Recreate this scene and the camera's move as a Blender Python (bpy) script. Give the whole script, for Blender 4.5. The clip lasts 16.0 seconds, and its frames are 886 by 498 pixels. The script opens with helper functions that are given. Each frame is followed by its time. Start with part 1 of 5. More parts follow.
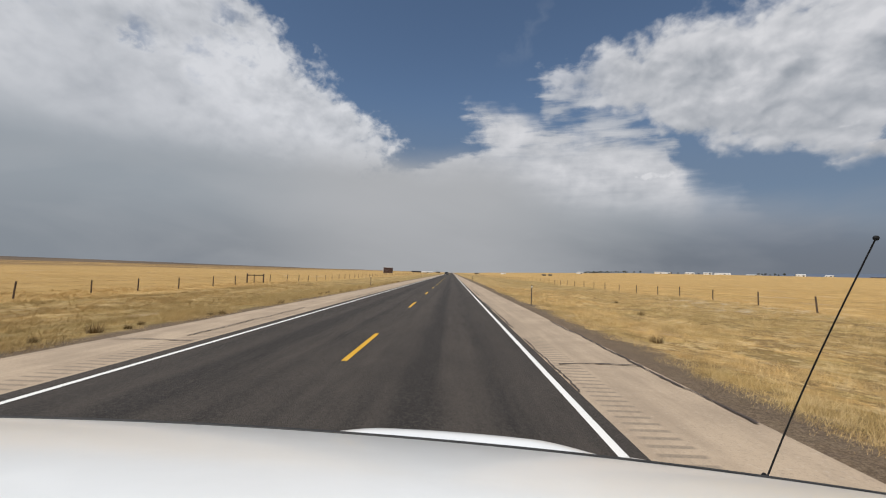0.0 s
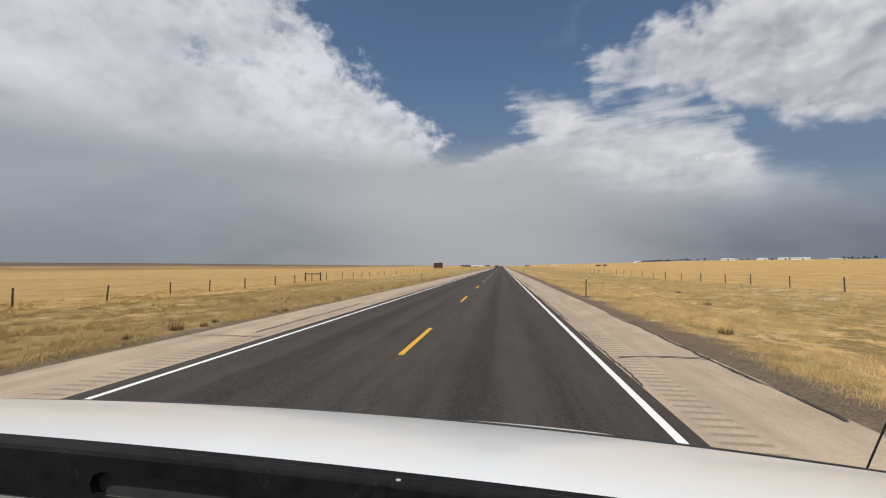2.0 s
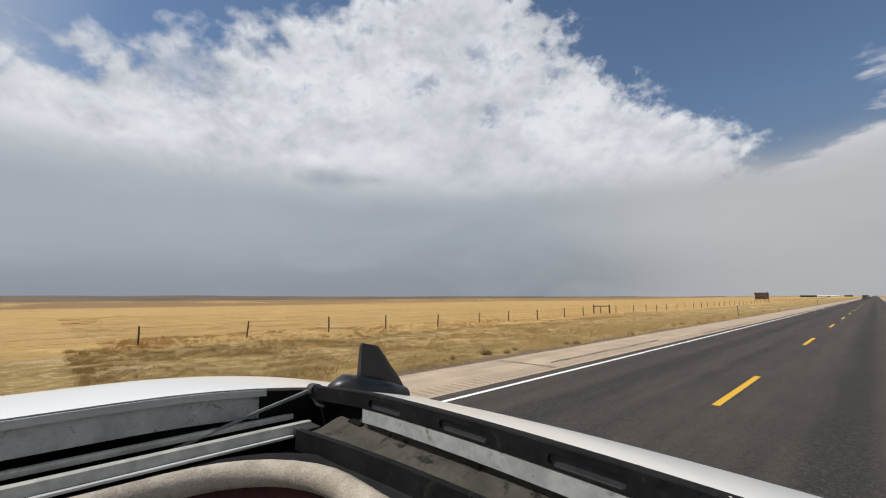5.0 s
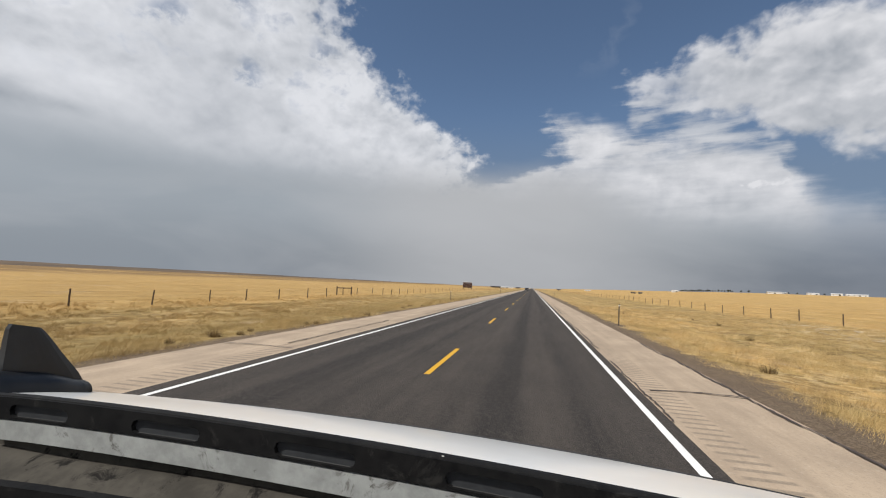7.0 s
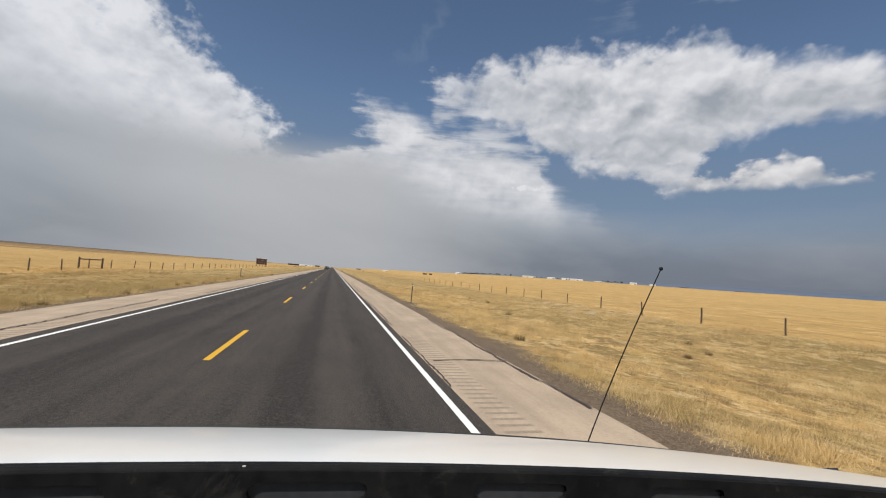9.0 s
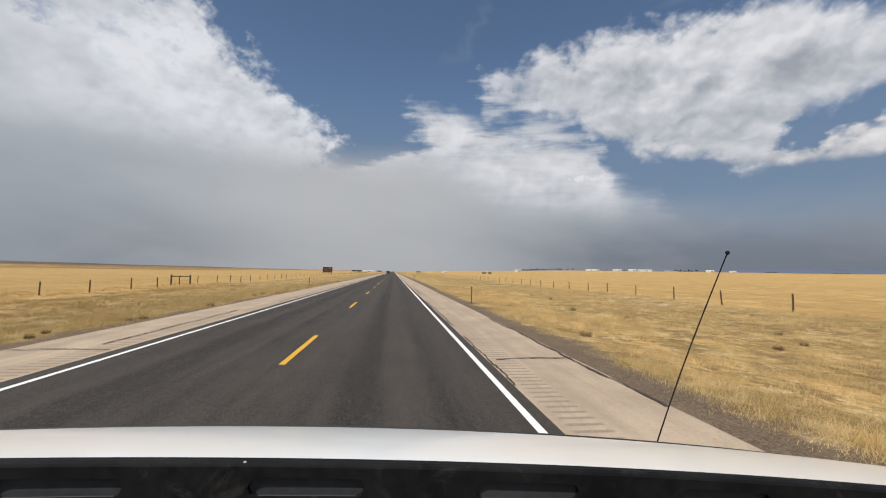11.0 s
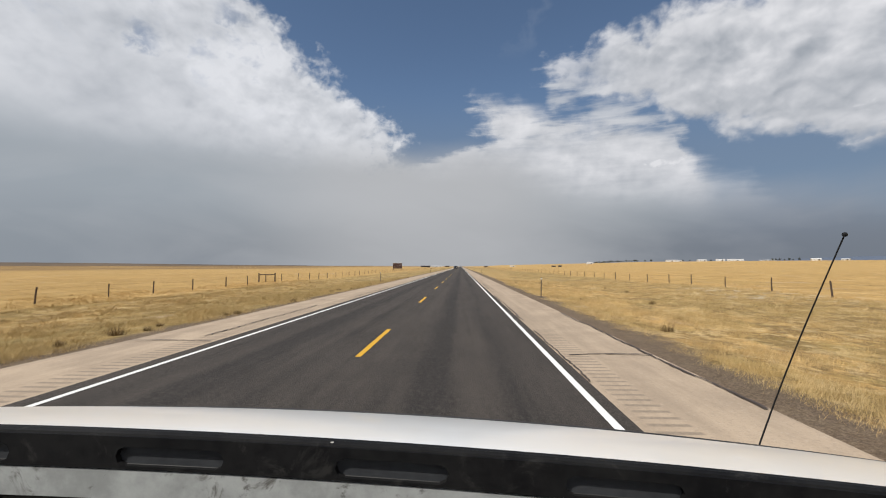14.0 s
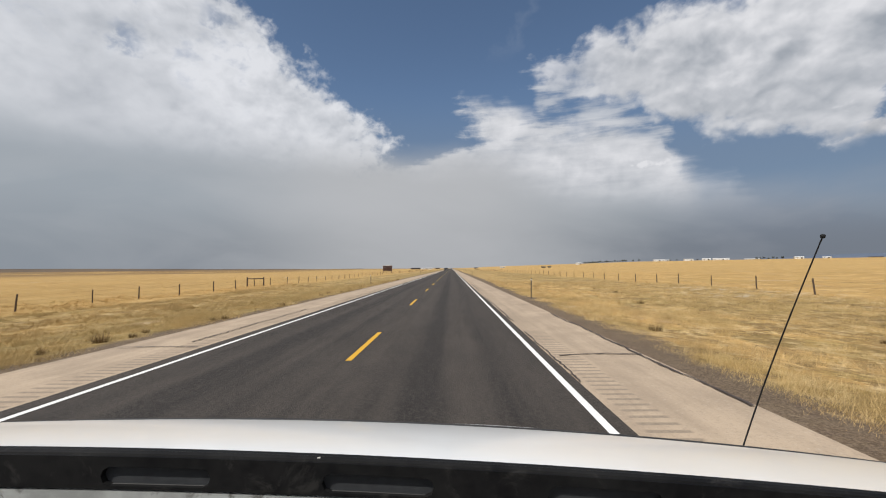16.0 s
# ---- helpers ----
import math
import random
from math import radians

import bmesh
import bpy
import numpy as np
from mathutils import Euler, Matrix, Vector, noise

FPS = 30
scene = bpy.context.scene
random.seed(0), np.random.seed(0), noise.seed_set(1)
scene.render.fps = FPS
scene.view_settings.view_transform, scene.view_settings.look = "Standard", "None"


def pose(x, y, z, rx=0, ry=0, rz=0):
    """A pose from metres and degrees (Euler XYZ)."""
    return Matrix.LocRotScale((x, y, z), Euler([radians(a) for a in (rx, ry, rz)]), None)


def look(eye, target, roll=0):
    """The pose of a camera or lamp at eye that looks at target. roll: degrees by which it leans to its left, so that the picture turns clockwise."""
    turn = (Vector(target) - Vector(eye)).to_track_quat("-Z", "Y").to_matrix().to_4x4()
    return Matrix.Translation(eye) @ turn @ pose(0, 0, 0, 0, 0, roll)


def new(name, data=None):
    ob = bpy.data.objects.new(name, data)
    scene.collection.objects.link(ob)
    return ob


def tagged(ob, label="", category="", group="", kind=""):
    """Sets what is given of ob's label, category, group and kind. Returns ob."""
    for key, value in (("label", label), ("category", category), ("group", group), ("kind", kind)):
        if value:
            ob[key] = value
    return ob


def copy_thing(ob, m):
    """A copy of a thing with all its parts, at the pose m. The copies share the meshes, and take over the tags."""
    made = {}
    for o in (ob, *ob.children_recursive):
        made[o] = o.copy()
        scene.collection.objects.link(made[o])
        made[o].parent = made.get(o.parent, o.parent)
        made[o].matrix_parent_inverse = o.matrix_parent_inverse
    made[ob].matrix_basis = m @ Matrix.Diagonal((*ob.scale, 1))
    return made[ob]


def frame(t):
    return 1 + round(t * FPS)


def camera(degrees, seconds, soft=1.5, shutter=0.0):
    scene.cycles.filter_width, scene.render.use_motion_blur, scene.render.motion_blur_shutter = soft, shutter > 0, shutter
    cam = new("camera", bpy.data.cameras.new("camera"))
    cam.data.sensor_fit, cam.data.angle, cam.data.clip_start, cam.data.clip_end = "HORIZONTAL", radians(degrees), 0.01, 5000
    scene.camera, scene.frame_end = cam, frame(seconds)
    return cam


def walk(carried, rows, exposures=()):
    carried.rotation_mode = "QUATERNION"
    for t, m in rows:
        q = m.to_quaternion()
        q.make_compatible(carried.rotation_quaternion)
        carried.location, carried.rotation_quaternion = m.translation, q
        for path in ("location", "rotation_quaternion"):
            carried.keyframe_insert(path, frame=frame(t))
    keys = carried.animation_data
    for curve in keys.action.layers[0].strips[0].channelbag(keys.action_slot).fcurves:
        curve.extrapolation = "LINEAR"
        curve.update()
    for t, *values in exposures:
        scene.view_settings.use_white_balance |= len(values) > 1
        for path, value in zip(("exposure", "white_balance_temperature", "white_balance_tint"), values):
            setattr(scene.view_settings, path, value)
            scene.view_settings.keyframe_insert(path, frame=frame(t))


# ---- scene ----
cam = camera(93.6, 16.0, soft=1.1)
# seconds, x, y, z, yaw, pitch, roll: the camera is held up through the open sunroof
PATH = (
    (0.0, 0.007, 0.109, 1.774, 1.22, 3.19, -1.60),
    (0.5, -0.011, 0.067, 1.787, 1.90, 3.03, -1.52),
    (1.0, -0.022, 0.073, 1.790, 2.65, 2.84, -1.22),
    (1.5, -0.023, 0.074, 1.784, 4.41, 2.59, -0.64),
    (2.0, -0.026, 0.076, 1.778, 8.05, 2.30, 0.09),
    (2.5, -0.003, 0.048, 1.793, 14.52, 2.27, 1.39),
    (3.0, 0.004, 0.017, 1.801, 23.38, 2.73, 2.59),
    (3.5, -0.003, -0.022, 1.803, 32.76, 3.63, 2.56),
    (3.7, -0.002, -0.030, 1.805, 36.10, 4.00, 2.35),
    (4.75, 0.006, -0.070, 1.816, 47.00, 6.60, 0.70),
    (5.8, 0.015, -0.096, 1.826, 35.30, 8.10, -1.40),
    (6.0, 0.017, -0.096, 1.826, 31.72, 7.79, -1.84),
    (6.5, -0.006, -0.065, 1.819, 19.61, 5.71, -3.09),
    (7.0, -0.008, -0.057, 1.815, 12.08, 4.85, -2.52),
    (7.5, 0.002, -0.043, 1.816, 6.68, 4.52, -2.12),
    (8.0, -0.006, -0.041, 1.812, -0.51, 4.31, -3.16),
    (8.5, -0.030, -0.018, 1.808, -8.47, 3.89, -4.07),
    (8.7, -0.030, -0.018, 1.809, -11.45, 3.75, -4.25),
    (9.75, -0.010, -0.020, 1.808, -18.20, 3.50, -3.70),
    (10.8, 0.012, -0.021, 1.806, -10.70, 3.25, -2.00),
    (11.0, 0.015, -0.021, 1.8075, -6.77, 3.19, -1.10),
    (11.5, -0.004, -0.024, 1.801, 0.08, 2.40, -0.46),
    (12.0, 0.011, -0.028, 1.810, 2.50, 1.46, -0.09),
    (12.5, 0.023, 0.000, 1.796, 2.89, 1.30, -0.05),
    (13.0, 0.005, -0.011, 1.799, 2.84, 1.66, 0.09),
    (13.5, 0.008, 0.010, 1.789, 2.70, 2.02, 0.05),
    (14.0, 0.009, -0.010, 1.800, 2.48, 2.37, -0.00),
    (14.5, 0.013, -0.003, 1.799, 2.19, 2.64, 0.13),
    (15.0, 0.006, -0.011, 1.800, 1.95, 2.86, 0.07),
    (15.5, 0.003, -0.012, 1.799, 1.68, 2.91, 0.35),
    (16.0, 0.013, -0.015, 1.808, 1.15, 2.63, 0.62),
)
walk(cam, [(t, pose(x, y, z, 90 + p, r, w)) for t, x, y, z, w, p, r in PATH],
     exposures=((0.0, -0.13), (1.0, -0.08), (2.5, -0.07), (3.5, 0.09), (6.0, 0.03), (8.5, 0.02), (16.0, 0.03)))

# ---- sun and sky ----
SUN_AZ, SUN_EL = -140.0, 56.0
sun = new("sun", bpy.data.lights.new("sun", "SUN"))
sun.data.energy, sun.data.angle, sun.data.color = 4.3, radians(0.55), (1.0, 0.965, 0.91)
sd = Vector((math.sin(radians(SUN_AZ)) * math.cos(radians(SUN_EL)), math.cos(radians(SUN_AZ)) * math.cos(radians(SUN_EL)), math.sin(radians(SUN_EL))))
sun.matrix_world = look(sd * 60, (0, 0, 0))


class Val:
    """A value in a node tree, with arithmetic."""
    tree = None

    def __init__(self, sock):
        self.s = sock

    @staticmethod
    def op(kind, *args, clamp=False):
        n = Val.tree.nodes.new("ShaderNodeMath")
        n.operation, n.use_clamp = kind, clamp
        for i, a in enumerate(args):
            if isinstance(a, Val):
                Val.tree.links.new(a.s, n.inputs[i])
            else:
                n.inputs[i].default_value = a
        return Val(n.outputs[0])

    def __add__(self, o): return Val.op("ADD", self, o)
    def __radd__(self, o): return Val.op("ADD", self, o)
    def __sub__(self, o): return Val.op("SUBTRACT", self, o)
    def __rsub__(self, o): return Val.op("SUBTRACT", o, self)
    def __mul__(self, o): return Val.op("MULTIPLY", self, o)
    def __rmul__(self, o): return Val.op("MULTIPLY", self, o)
    def __truediv__(self, o): return Val.op("DIVIDE", self, o)
    def sat(self): return Val.op("ADD", self, 0.0, clamp=True)
    def mx(self, o): return Val.op("MAXIMUM", self, o)
    def mn(self, o): return Val.op("MINIMUM", self, o)
    def abs(self): return Val.op("ABSOLUTE", self)
    def pw(self, e): return Val.op("POWER", self, e)


def step(v, a, b):
    n = Val.tree.nodes.new("ShaderNodeMapRange")
    n.interpolation_type = "SMOOTHSTEP"
    Val.tree.links.new(v.s, n.inputs[0])
    n.inputs[1].default_value, n.inputs[2].default_value = a, b
    return Val(n.outputs[0])


def fbm(vec, scale, detail=6.0, rough=0.55, dist=0.0, offset=(0, 0, 0), stretch=(1, 1, 1)):
    m = Val.tree.nodes.new("ShaderNodeMapping")
    m.inputs["Location"].default_value, m.inputs["Scale"].default_value = offset, stretch
    Val.tree.links.new(vec, m.inputs[0])
    n = Val.tree.nodes.new("ShaderNodeTexNoise")
    n.inputs["Scale"].default_value, n.inputs["Detail"].default_value = scale, detail
    n.inputs["Roughness"].default_value, n.inputs["Distortion"].default_value = rough, dist
    Val.tree.links.new(m.outputs[0], n.inputs["Vector"])
    return Val(n.outputs["Fac"])


def mixc(f, a, b):
    n = Val.tree.nodes.new("ShaderNodeMix")
    n.data_type = "RGBA"
    for i, v in ((0, f), (6, a), (7, b)):
        if isinstance(v, Val):
            Val.tree.links.new(v.s, n.inputs[i])
        elif hasattr(v, "is_linked"):
            Val.tree.links.new(v, n.inputs[i])
        else:
            n.inputs[i].default_value = v if isinstance(v, float) else (*v, 1)
    return n.outputs[2]


def pline(v, pts):
    """A broken line through (x, y) points, as a function of v."""
    (x0, y0), (x1, y1) = pts[:2]
    slope = (y1 - y0) / (x1 - x0)
    out = (v - x0) * slope + y0
    for (xa, ya), (xb, yb) in zip(pts[1:], pts[2:]):
        s = (yb - ya) / (xb - xa)
        out = out + (v - xa).mx(0.0) * (s - slope)
        slope = s
    return out


def build_sky():
    world = bpy.data.worlds.new("sky")
    scene.world = world
    world.use_nodes = True
    tree = Val.tree = world.node_tree
    back = tree.nodes["Background"]
    sky = tree.nodes.new("ShaderNodeTexSky")
    sky.sky_type, sky.sun_disc = "NISHITA", False
    sky.sun_elevation, sky.sun_rotation = radians(SUN_EL), radians(SUN_AZ)
    sky.altitude, sky.air_density, sky.dust_density = 1700, 1.0, 0.6
    co = tree.nodes.new("ShaderNodeTexCoord").outputs["Generated"]
    sep = tree.nodes.new("ShaderNodeSeparateXYZ")
    tree.links.new(co, sep.inputs[0])
    x, y, z = (Val(s) for s in sep.outputs)
    az = Val.op("ARCTAN2", x, y) * 57.2958
    el = Val.op("ARCSINE", z) * 57.2958

    # noise at several sizes; the second of each pair is sampled a little towards the light
    def pair(scale, detail, rough, dist, off, stretch, d=0.03):
        lit_off = (off[0] - d * 0.4, off[1] + d * 0.2, off[2] + d * stretch[2])
        a = fbm(co, scale, detail, rough, dist, off, stretch) - 0.5
        b = fbm(co, scale, detail, rough, dist, lit_off, stretch) - 0.5
        return a, a - b
    even = (1, 1, 1.25)
    broad, broad_e = pair(4.5, 3, 0.45, 0.2, (3, 1, 7), (1, 1, 1.6), 0.06)
    puff, puff_e = pair(11.0, 4, 0.5, 0.3, (5, 2, 1), even, 0.025)
    fine, fine_e = pair(26.0, 4, 0.52, 0.3, (1, 8, 3), even, 0.011)
    curl = fbm(co, 62.0, 4, 0.55, 0.4, (3, 3, 8), even) - 0.5
    streak = fbm(co, 5.5, 6, 0.55, 0.25, (2, 4, 1), (1, 1, 7.0)) - 0.5
    silk = fbm(co, 3.0, 5, 0.5, 0.5, (6, 6, 1), (1, 1, 3.0)) - 0.5

    warp = tree.nodes.new("ShaderNodeVectorMath")
    warp.operation = "MULTIPLY_ADD"
    jit = tree.nodes.new("ShaderNodeTexNoise")
    jit.inputs["Scale"].default_value, jit.inputs["Detail"].default_value = 12.0, 4.0
    tree.links.new(co, jit.inputs["Vector"])
    tree.links.new(jit.outputs["Color"], warp.inputs[0])
    warp.inputs[1].default_value = (0.06, 0.06, 0.05)
    tree.links.new(co, warp.inputs[2])

    def lumps(scale, off, smooth=0.6):
        m = tree.nodes.new("ShaderNodeMapping")
        m.inputs["Location"].default_value, m.inputs["Scale"].default_value = off, (1, 1, 1.4)
        tree.links.new(warp.outputs[0], m.inputs[0])
        v = tree.nodes.new("ShaderNodeTexVoronoi")
        v.feature = "SMOOTH_F1"
        v.inputs["Scale"].default_value, v.inputs["Detail"].default_value = scale, 2.0
        v.inputs["Roughness"].default_value, v.inputs["Smoothness"].default_value = 0.5, smooth
        tree.links.new(m.outputs[0], v.inputs["Vector"])
        return 0.45 - Val(v.outputs["Distance"])
    cell = lumps(15.0, (0, 0, 0))
    cell_e = cell - lumps(15.0, (-0.008, 0.004, 0.022))
    knob = lumps(30.0, (2, 0, 1))
    knob_e = knob - lumps(30.0, (1.995, 0.002, 1.012))

    def spot(ca, ce, ra, re):
        return 1.0 - (((az - ca) / ra).pw(2.0) + ((el - ce) / re).pw(2.0)).pw(0.5)

    def scaled(c, k=10.0):
        s = tree.nodes.new("ShaderNodeVectorMath")
        s.operation = "SCALE"
        tree.links.new(c, s.inputs[0])
        s.inputs["Scale"].default_value = k
        return s.outputs[0]

    def shade(lit, warm=0.0):
        return scaled(mixc(lit.sat(), (0.33, 0.36, 0.405), (0.72 + warm, 0.735, 0.775 - warm)))

    # clear air, deeper towards the horizon
    mul = tree.nodes.new("ShaderNodeVectorMath")
    mul.operation = "MULTIPLY"
    tree.links.new(sky.outputs[0], mul.inputs[0])
    tree.links.new(mixc(step(el, 8, 24), (0.62, 0.68, 0.70), (0.98, 1.0, 0.98)), mul.inputs[1])
    out = mul.outputs[0]

    out = mixc(step(24.0 - el, 0.0, 13.0) * 0.62, out, scaled(mixc(0.5, (0.165, 0.215, 0.30), (0.195, 0.245, 0.325))))
    # thin high wisps
    line = 1.0 - (az - (el - 28.0) * 0.5 - 8.3 + puff * 14.0).abs() / 1.7
    wisp = step(line + fine * 2.0, 0.0, 1.2) * step(el, 26, 29) * (1.0 - step(el, 32, 36)) * 0.07
    veils = step(streak + puff * 0.8, 0.02, 0.32) * step(el, 29.5, 33) * step(az, 30, 40) * 0.5
    out = mixc(wisp.mx(veils), out, scaled(mixc(0.5, (0.42, 0.46, 0.53), (0.55, 0.58, 0.63))))

    loose = az + puff * 6.0 + fine * 4.0 + curl * 2.0
    # the tall cloud, between its upper and lower edges
    top = pline(loose, ((6, 23.5), (10.5, 26.0), (15, 26.7), (20, 27.9), (26, 28.8), (37, 29.2), (43, 29.9), (48, 29.4), (51, 26.4), (58, 24.5), (64, 23.0)))
    low = pline(loose, ((8, 25.2), (11, 23.4), (15, 21.8), (19, 21.0), (24, 19.0), (28.5, 16.4), (32, 14.8), (38.5, 13.2), (41, 12.0), (43, 11.2), (44.8, 12.0), (47.2, 16.6), (49, 17.0), (54, 17.4), (64, 17.0)))
    ragged = broad * 3.0 + puff * 3.6 + fine * 2.2 + curl * 1.2 + cell * 2.2 + knob * 1.2
    dh = (top - el + 1.3 + ragged).mn(el - low + 0.7 + ragged * 0.7).mn((az - 8.5) * 0.55 + ragged)
    west = 1.0 - step(az, 12, 24)
    alpha = step(dh + streak * west * 7.0, -0.5, 2.2) * (1.0 - west * (0.35 - puff * 1.2)).sat()
    rel = ((el - low) / (top - low).mx(2.0)).sat()
    crest = step(rel + puff * 0.9 + broad * 0.5, 0.42, 0.80)
    lit = 0.40 + crest * (0.24 + step(az, 22, 36) * 0.18) + puff_e * 0.55 + fine_e * 0.30 + cell_e * 0.45 + knob_e * 0.16 + puff * 0.35 + broad * 0.5
    lit = lit - (1.0 - step(dh, 0.3, 2.4)) * (1.0 - crest) * -0.12 - spot(47.5, 22.0, 7.0, 2.4).mx(0.0) * 0.45 + west * 0.12
    lit = lit + step(spot(43.2, 15.4, 2.6, 0.9) + fine * 2.5 + knob * 1.5, 0.1, 0.9) * 0.30
    out = mixc(alpha, out, shade(lit, 0.01))

    # the small cumulus under it, bright on top and flat below
    s_top = pline(az + fine * 3.0, ((44, 13.8), (46.2, 15.6), (48.3, 14.9), (51.5, 15.4), (52.6, 16.4), (54.0, 16.9), (55.3, 16.6), (56.6, 15.4), (59, 13.9), (62, 13.0)))
    ds = (s_top - el + puff * 1.4 + fine * 1.4 + cell * 1.8 + knob * 1.2).mn(el - 12.3 + az * 0.008 + fine * 1.5 + puff * 1.2)
    rs = ((el - 11.8) / 3.8).sat()
    lit = 0.40 + step(rs + puff * 0.7, 0.30, 0.62) * 0.36 + cell_e * 0.7 + knob_e * 0.3 + fine_e * 0.4 + puff_e * 0.4
    out = mixc(step(ds, -0.2, 0.9), out, shade(lit, 0.03))

    # the low layered cloud ahead
    m_top = pline(loose, ((-10, 24.0), (5, 22.8), (9, 22.2), (11, 21.2), (15, 20.4), (22, 19.4), (26, 17.6), (27.6, 14.9), (29.6, 12.8), (33.5, 11.4), (36, 9.0)))
    dm = m_top - el + streak * 4.5 + puff * 2.4 + fine * 1.6 + curl * 1.0 + cell * 1.0
    left = pline(el, ((12, -14.0), (15, -3.5), (16.6, 3.2), (18.0, 2.8), (19.4, 3.4), (22.4, 2.0)))
    dm = dm.mn((az - left) * 0.8 + streak * 9.0 + puff * 4.0 + fine * 3.0 + curl * 2.0)
    layered = step(streak + fine * 0.25 + 0.10, -0.10, 0.13)
    thin_top = step(el, 14.5, 19.5)
    alpha = step(dm, -0.5, 2.8) * (1.0 - thin_top * (1.0 - layered) * 0.8) * (1.0 - step(az, 29.0, 32.0) * 0.5)
    lit = 0.66 + streak * 0.8 + puff_e * 0.7 + fine_e * 0.4 + puff * 0.5 + step(az, 18, 28) * 0.08
    lit = lit + step(spot(26.6, 12.3, 3.4, 1.2) + fine * 2.0 + knob * 1.6, -0.1, 0.5) * 0.36
    out = mixc(alpha, out, shade(lit, 0.01))

    # streaks joining the layered cloud and the tall one
    join = 1.0 - (el - low + 1.2).abs() / 2.6 - step((az - 20.0).abs(), 7.5, 12.0) * 4.0
    out = mixc(step(join + streak * 4.0 + puff * 1.5, 0.05, 1.1) * 0.75, out, shade(0.50 + streak * 0.9 + puff * 0.4, 0.0))

    # the broad bank with its lumpy edge and small gaps
    edge = pline(el, ((12, -9.5), (14.2, -8.6), (16.6, -6.0), (18.2, -7.4), (20.2, -9.8), (21.8, -14.6), (24, -17.6), (27, -20.6), (29.5, -23.2), (31.2, -26.5), (34.5, -26.0), (38, -33.0), (60, -70.0)))
    db = (edge - az + 0.8) * 0.8 + puff * 6.5 + fine * 6.5 + curl * 4.5 + cell * 2.2 + knob * 0.8 + broad * 4.0
    db = db.mn((az + 48.0) * 0.38 + 42.0 - el + puff * 14.0 + fine * 6.0)
    fringe = 1.0 - step(db, 2.0, 30.0)
    hole = step(fine * 1.0 + puff * 0.7 + curl * 0.25, 0.04, 0.40) * step(el, 17, 23) * (0.05 + fringe * 0.55)
    for ga, ge, gr in ((-48.2, 28.6, 2.6), (-39.1, 24.6, 2.0), (-40.7, 31.9, 2.6), (-30.2, 28.7, 2.0), (-79.0, 26.0, 5.0)):
        g = 1.0 - (((az + fine * 5.0 - ga) / gr).pw(2.0) + ((el + curl * 3.0 + puff * 5.0 - ge) / (gr * 0.6)).pw(2.0)).pw(0.5)
        hole = hole.mx(step(g + curl * 1.0, -0.4, 1.2) * 0.55)
    alpha = step(db, -0.7, 3.4) * (1.0 - hole)
    lit = 0.63 + fringe * 0.12 + broad * 0.9 + broad_e * 0.5 + (puff_e * 0.6 + cell_e * 0.30 + fine_e * 0.3) * (0.35 + fringe * 0.75) + puff * (0.45 + fringe * 0.25) + fine * (0.15 + fringe * 0.3) + knob_e * fringe * 0.12
    lit = lit + spot(-64.0, 18.3, 5.0, 1.5).mx(0.0) * 0.42 - (spot(-61.0, 15.9, 6.0, 1.5) + fine).mx(0.0) * 0.55 - (spot(-55.5, 16.2, 3.2, 1.0) + fine).mx(0.0) * 0.4
    out = mixc(alpha, out, shade(lit, 0.0))

    # the cloudy half of the sky behind
    out = mixc(step(az.abs(), 84, 110), out, shade(0.62 + broad * 1.2 + puff * 0.6))

    # veil of smoke and rain low down: paler ahead, bluer and darker to the sides
    v_top = 15.6 - step(az, 2, 20) * 5.6 - step(az, 24, 30) * 1.3 + (1.0 - step(az, -75, -50)) * 1.0
    low_veil = step(v_top + broad * 5.0 + puff * 2.0 + silk * 2.5 - el, -2.6, 4.6)
    side = step((az + 4.0).abs(), 6, 34)
    veil = mixc(side, (0.446, 0.458, 0.478), (0.335, 0.372, 0.412))
    veil = mixc(step(10.0 - el, 0.0, 8.5) * (side * 0.55 + 0.45), veil, mixc(side, (0.336, 0.346, 0.366), (0.195, 0.218, 0.252)))
    veil = mixc(step(az, 22, 38) * 0.85, veil, mixc(step(el, 1, 9), (0.170, 0.195, 0.235), (0.215, 0.255, 0.325)))
    veil = mixc(step(az * -1.0, 42, 80) * step(el, 0, 9) * 0.6, veil, (0.44, 0.48, 0.53))
    veil = mixc(step(az * -1.0, 18, 50) * 0.5, veil, (0.325, 0.362, 0.402))
    veil = mixc((silk * 0.9 + broad * 0.4 + 0.04).sat(), veil, (0.50, 0.51, 0.535))
    veil = mixc((silk * -1.2 - broad * 0.4).sat() * 0.15, veil, (0.22, 0.235, 0.265))
    out = mixc(low_veil, out, scaled(veil))
    tree.links.new(out, back.inputs["Color"])
    back.inputs["Strength"].default_value = 0.1


build_sky()

# ---- materials ----
def material(name, rough=0.7, metal=0.0, spec=0.5):
    m = bpy.data.materials.new(name)
    m.use_nodes = True
    Val.tree = m.node_tree
    b = m.node_tree.nodes["Principled BSDF"]
    b.inputs["Roughness"].default_value, b.inputs["Metallic"].default_value = rough, metal
    b.inputs["Specular IOR Level"].default_value = spec
    return m, b


def where():
    return Val.tree.nodes.new("ShaderNodeNewGeometry").outputs["Position"]


def own():
    return Val.tree.nodes.new("ShaderNodeTexCoord").outputs["Object"]


def feed(b, key, v):
    Val.tree.links.new(v.s if isinstance(v, Val) else v, b.inputs[key])


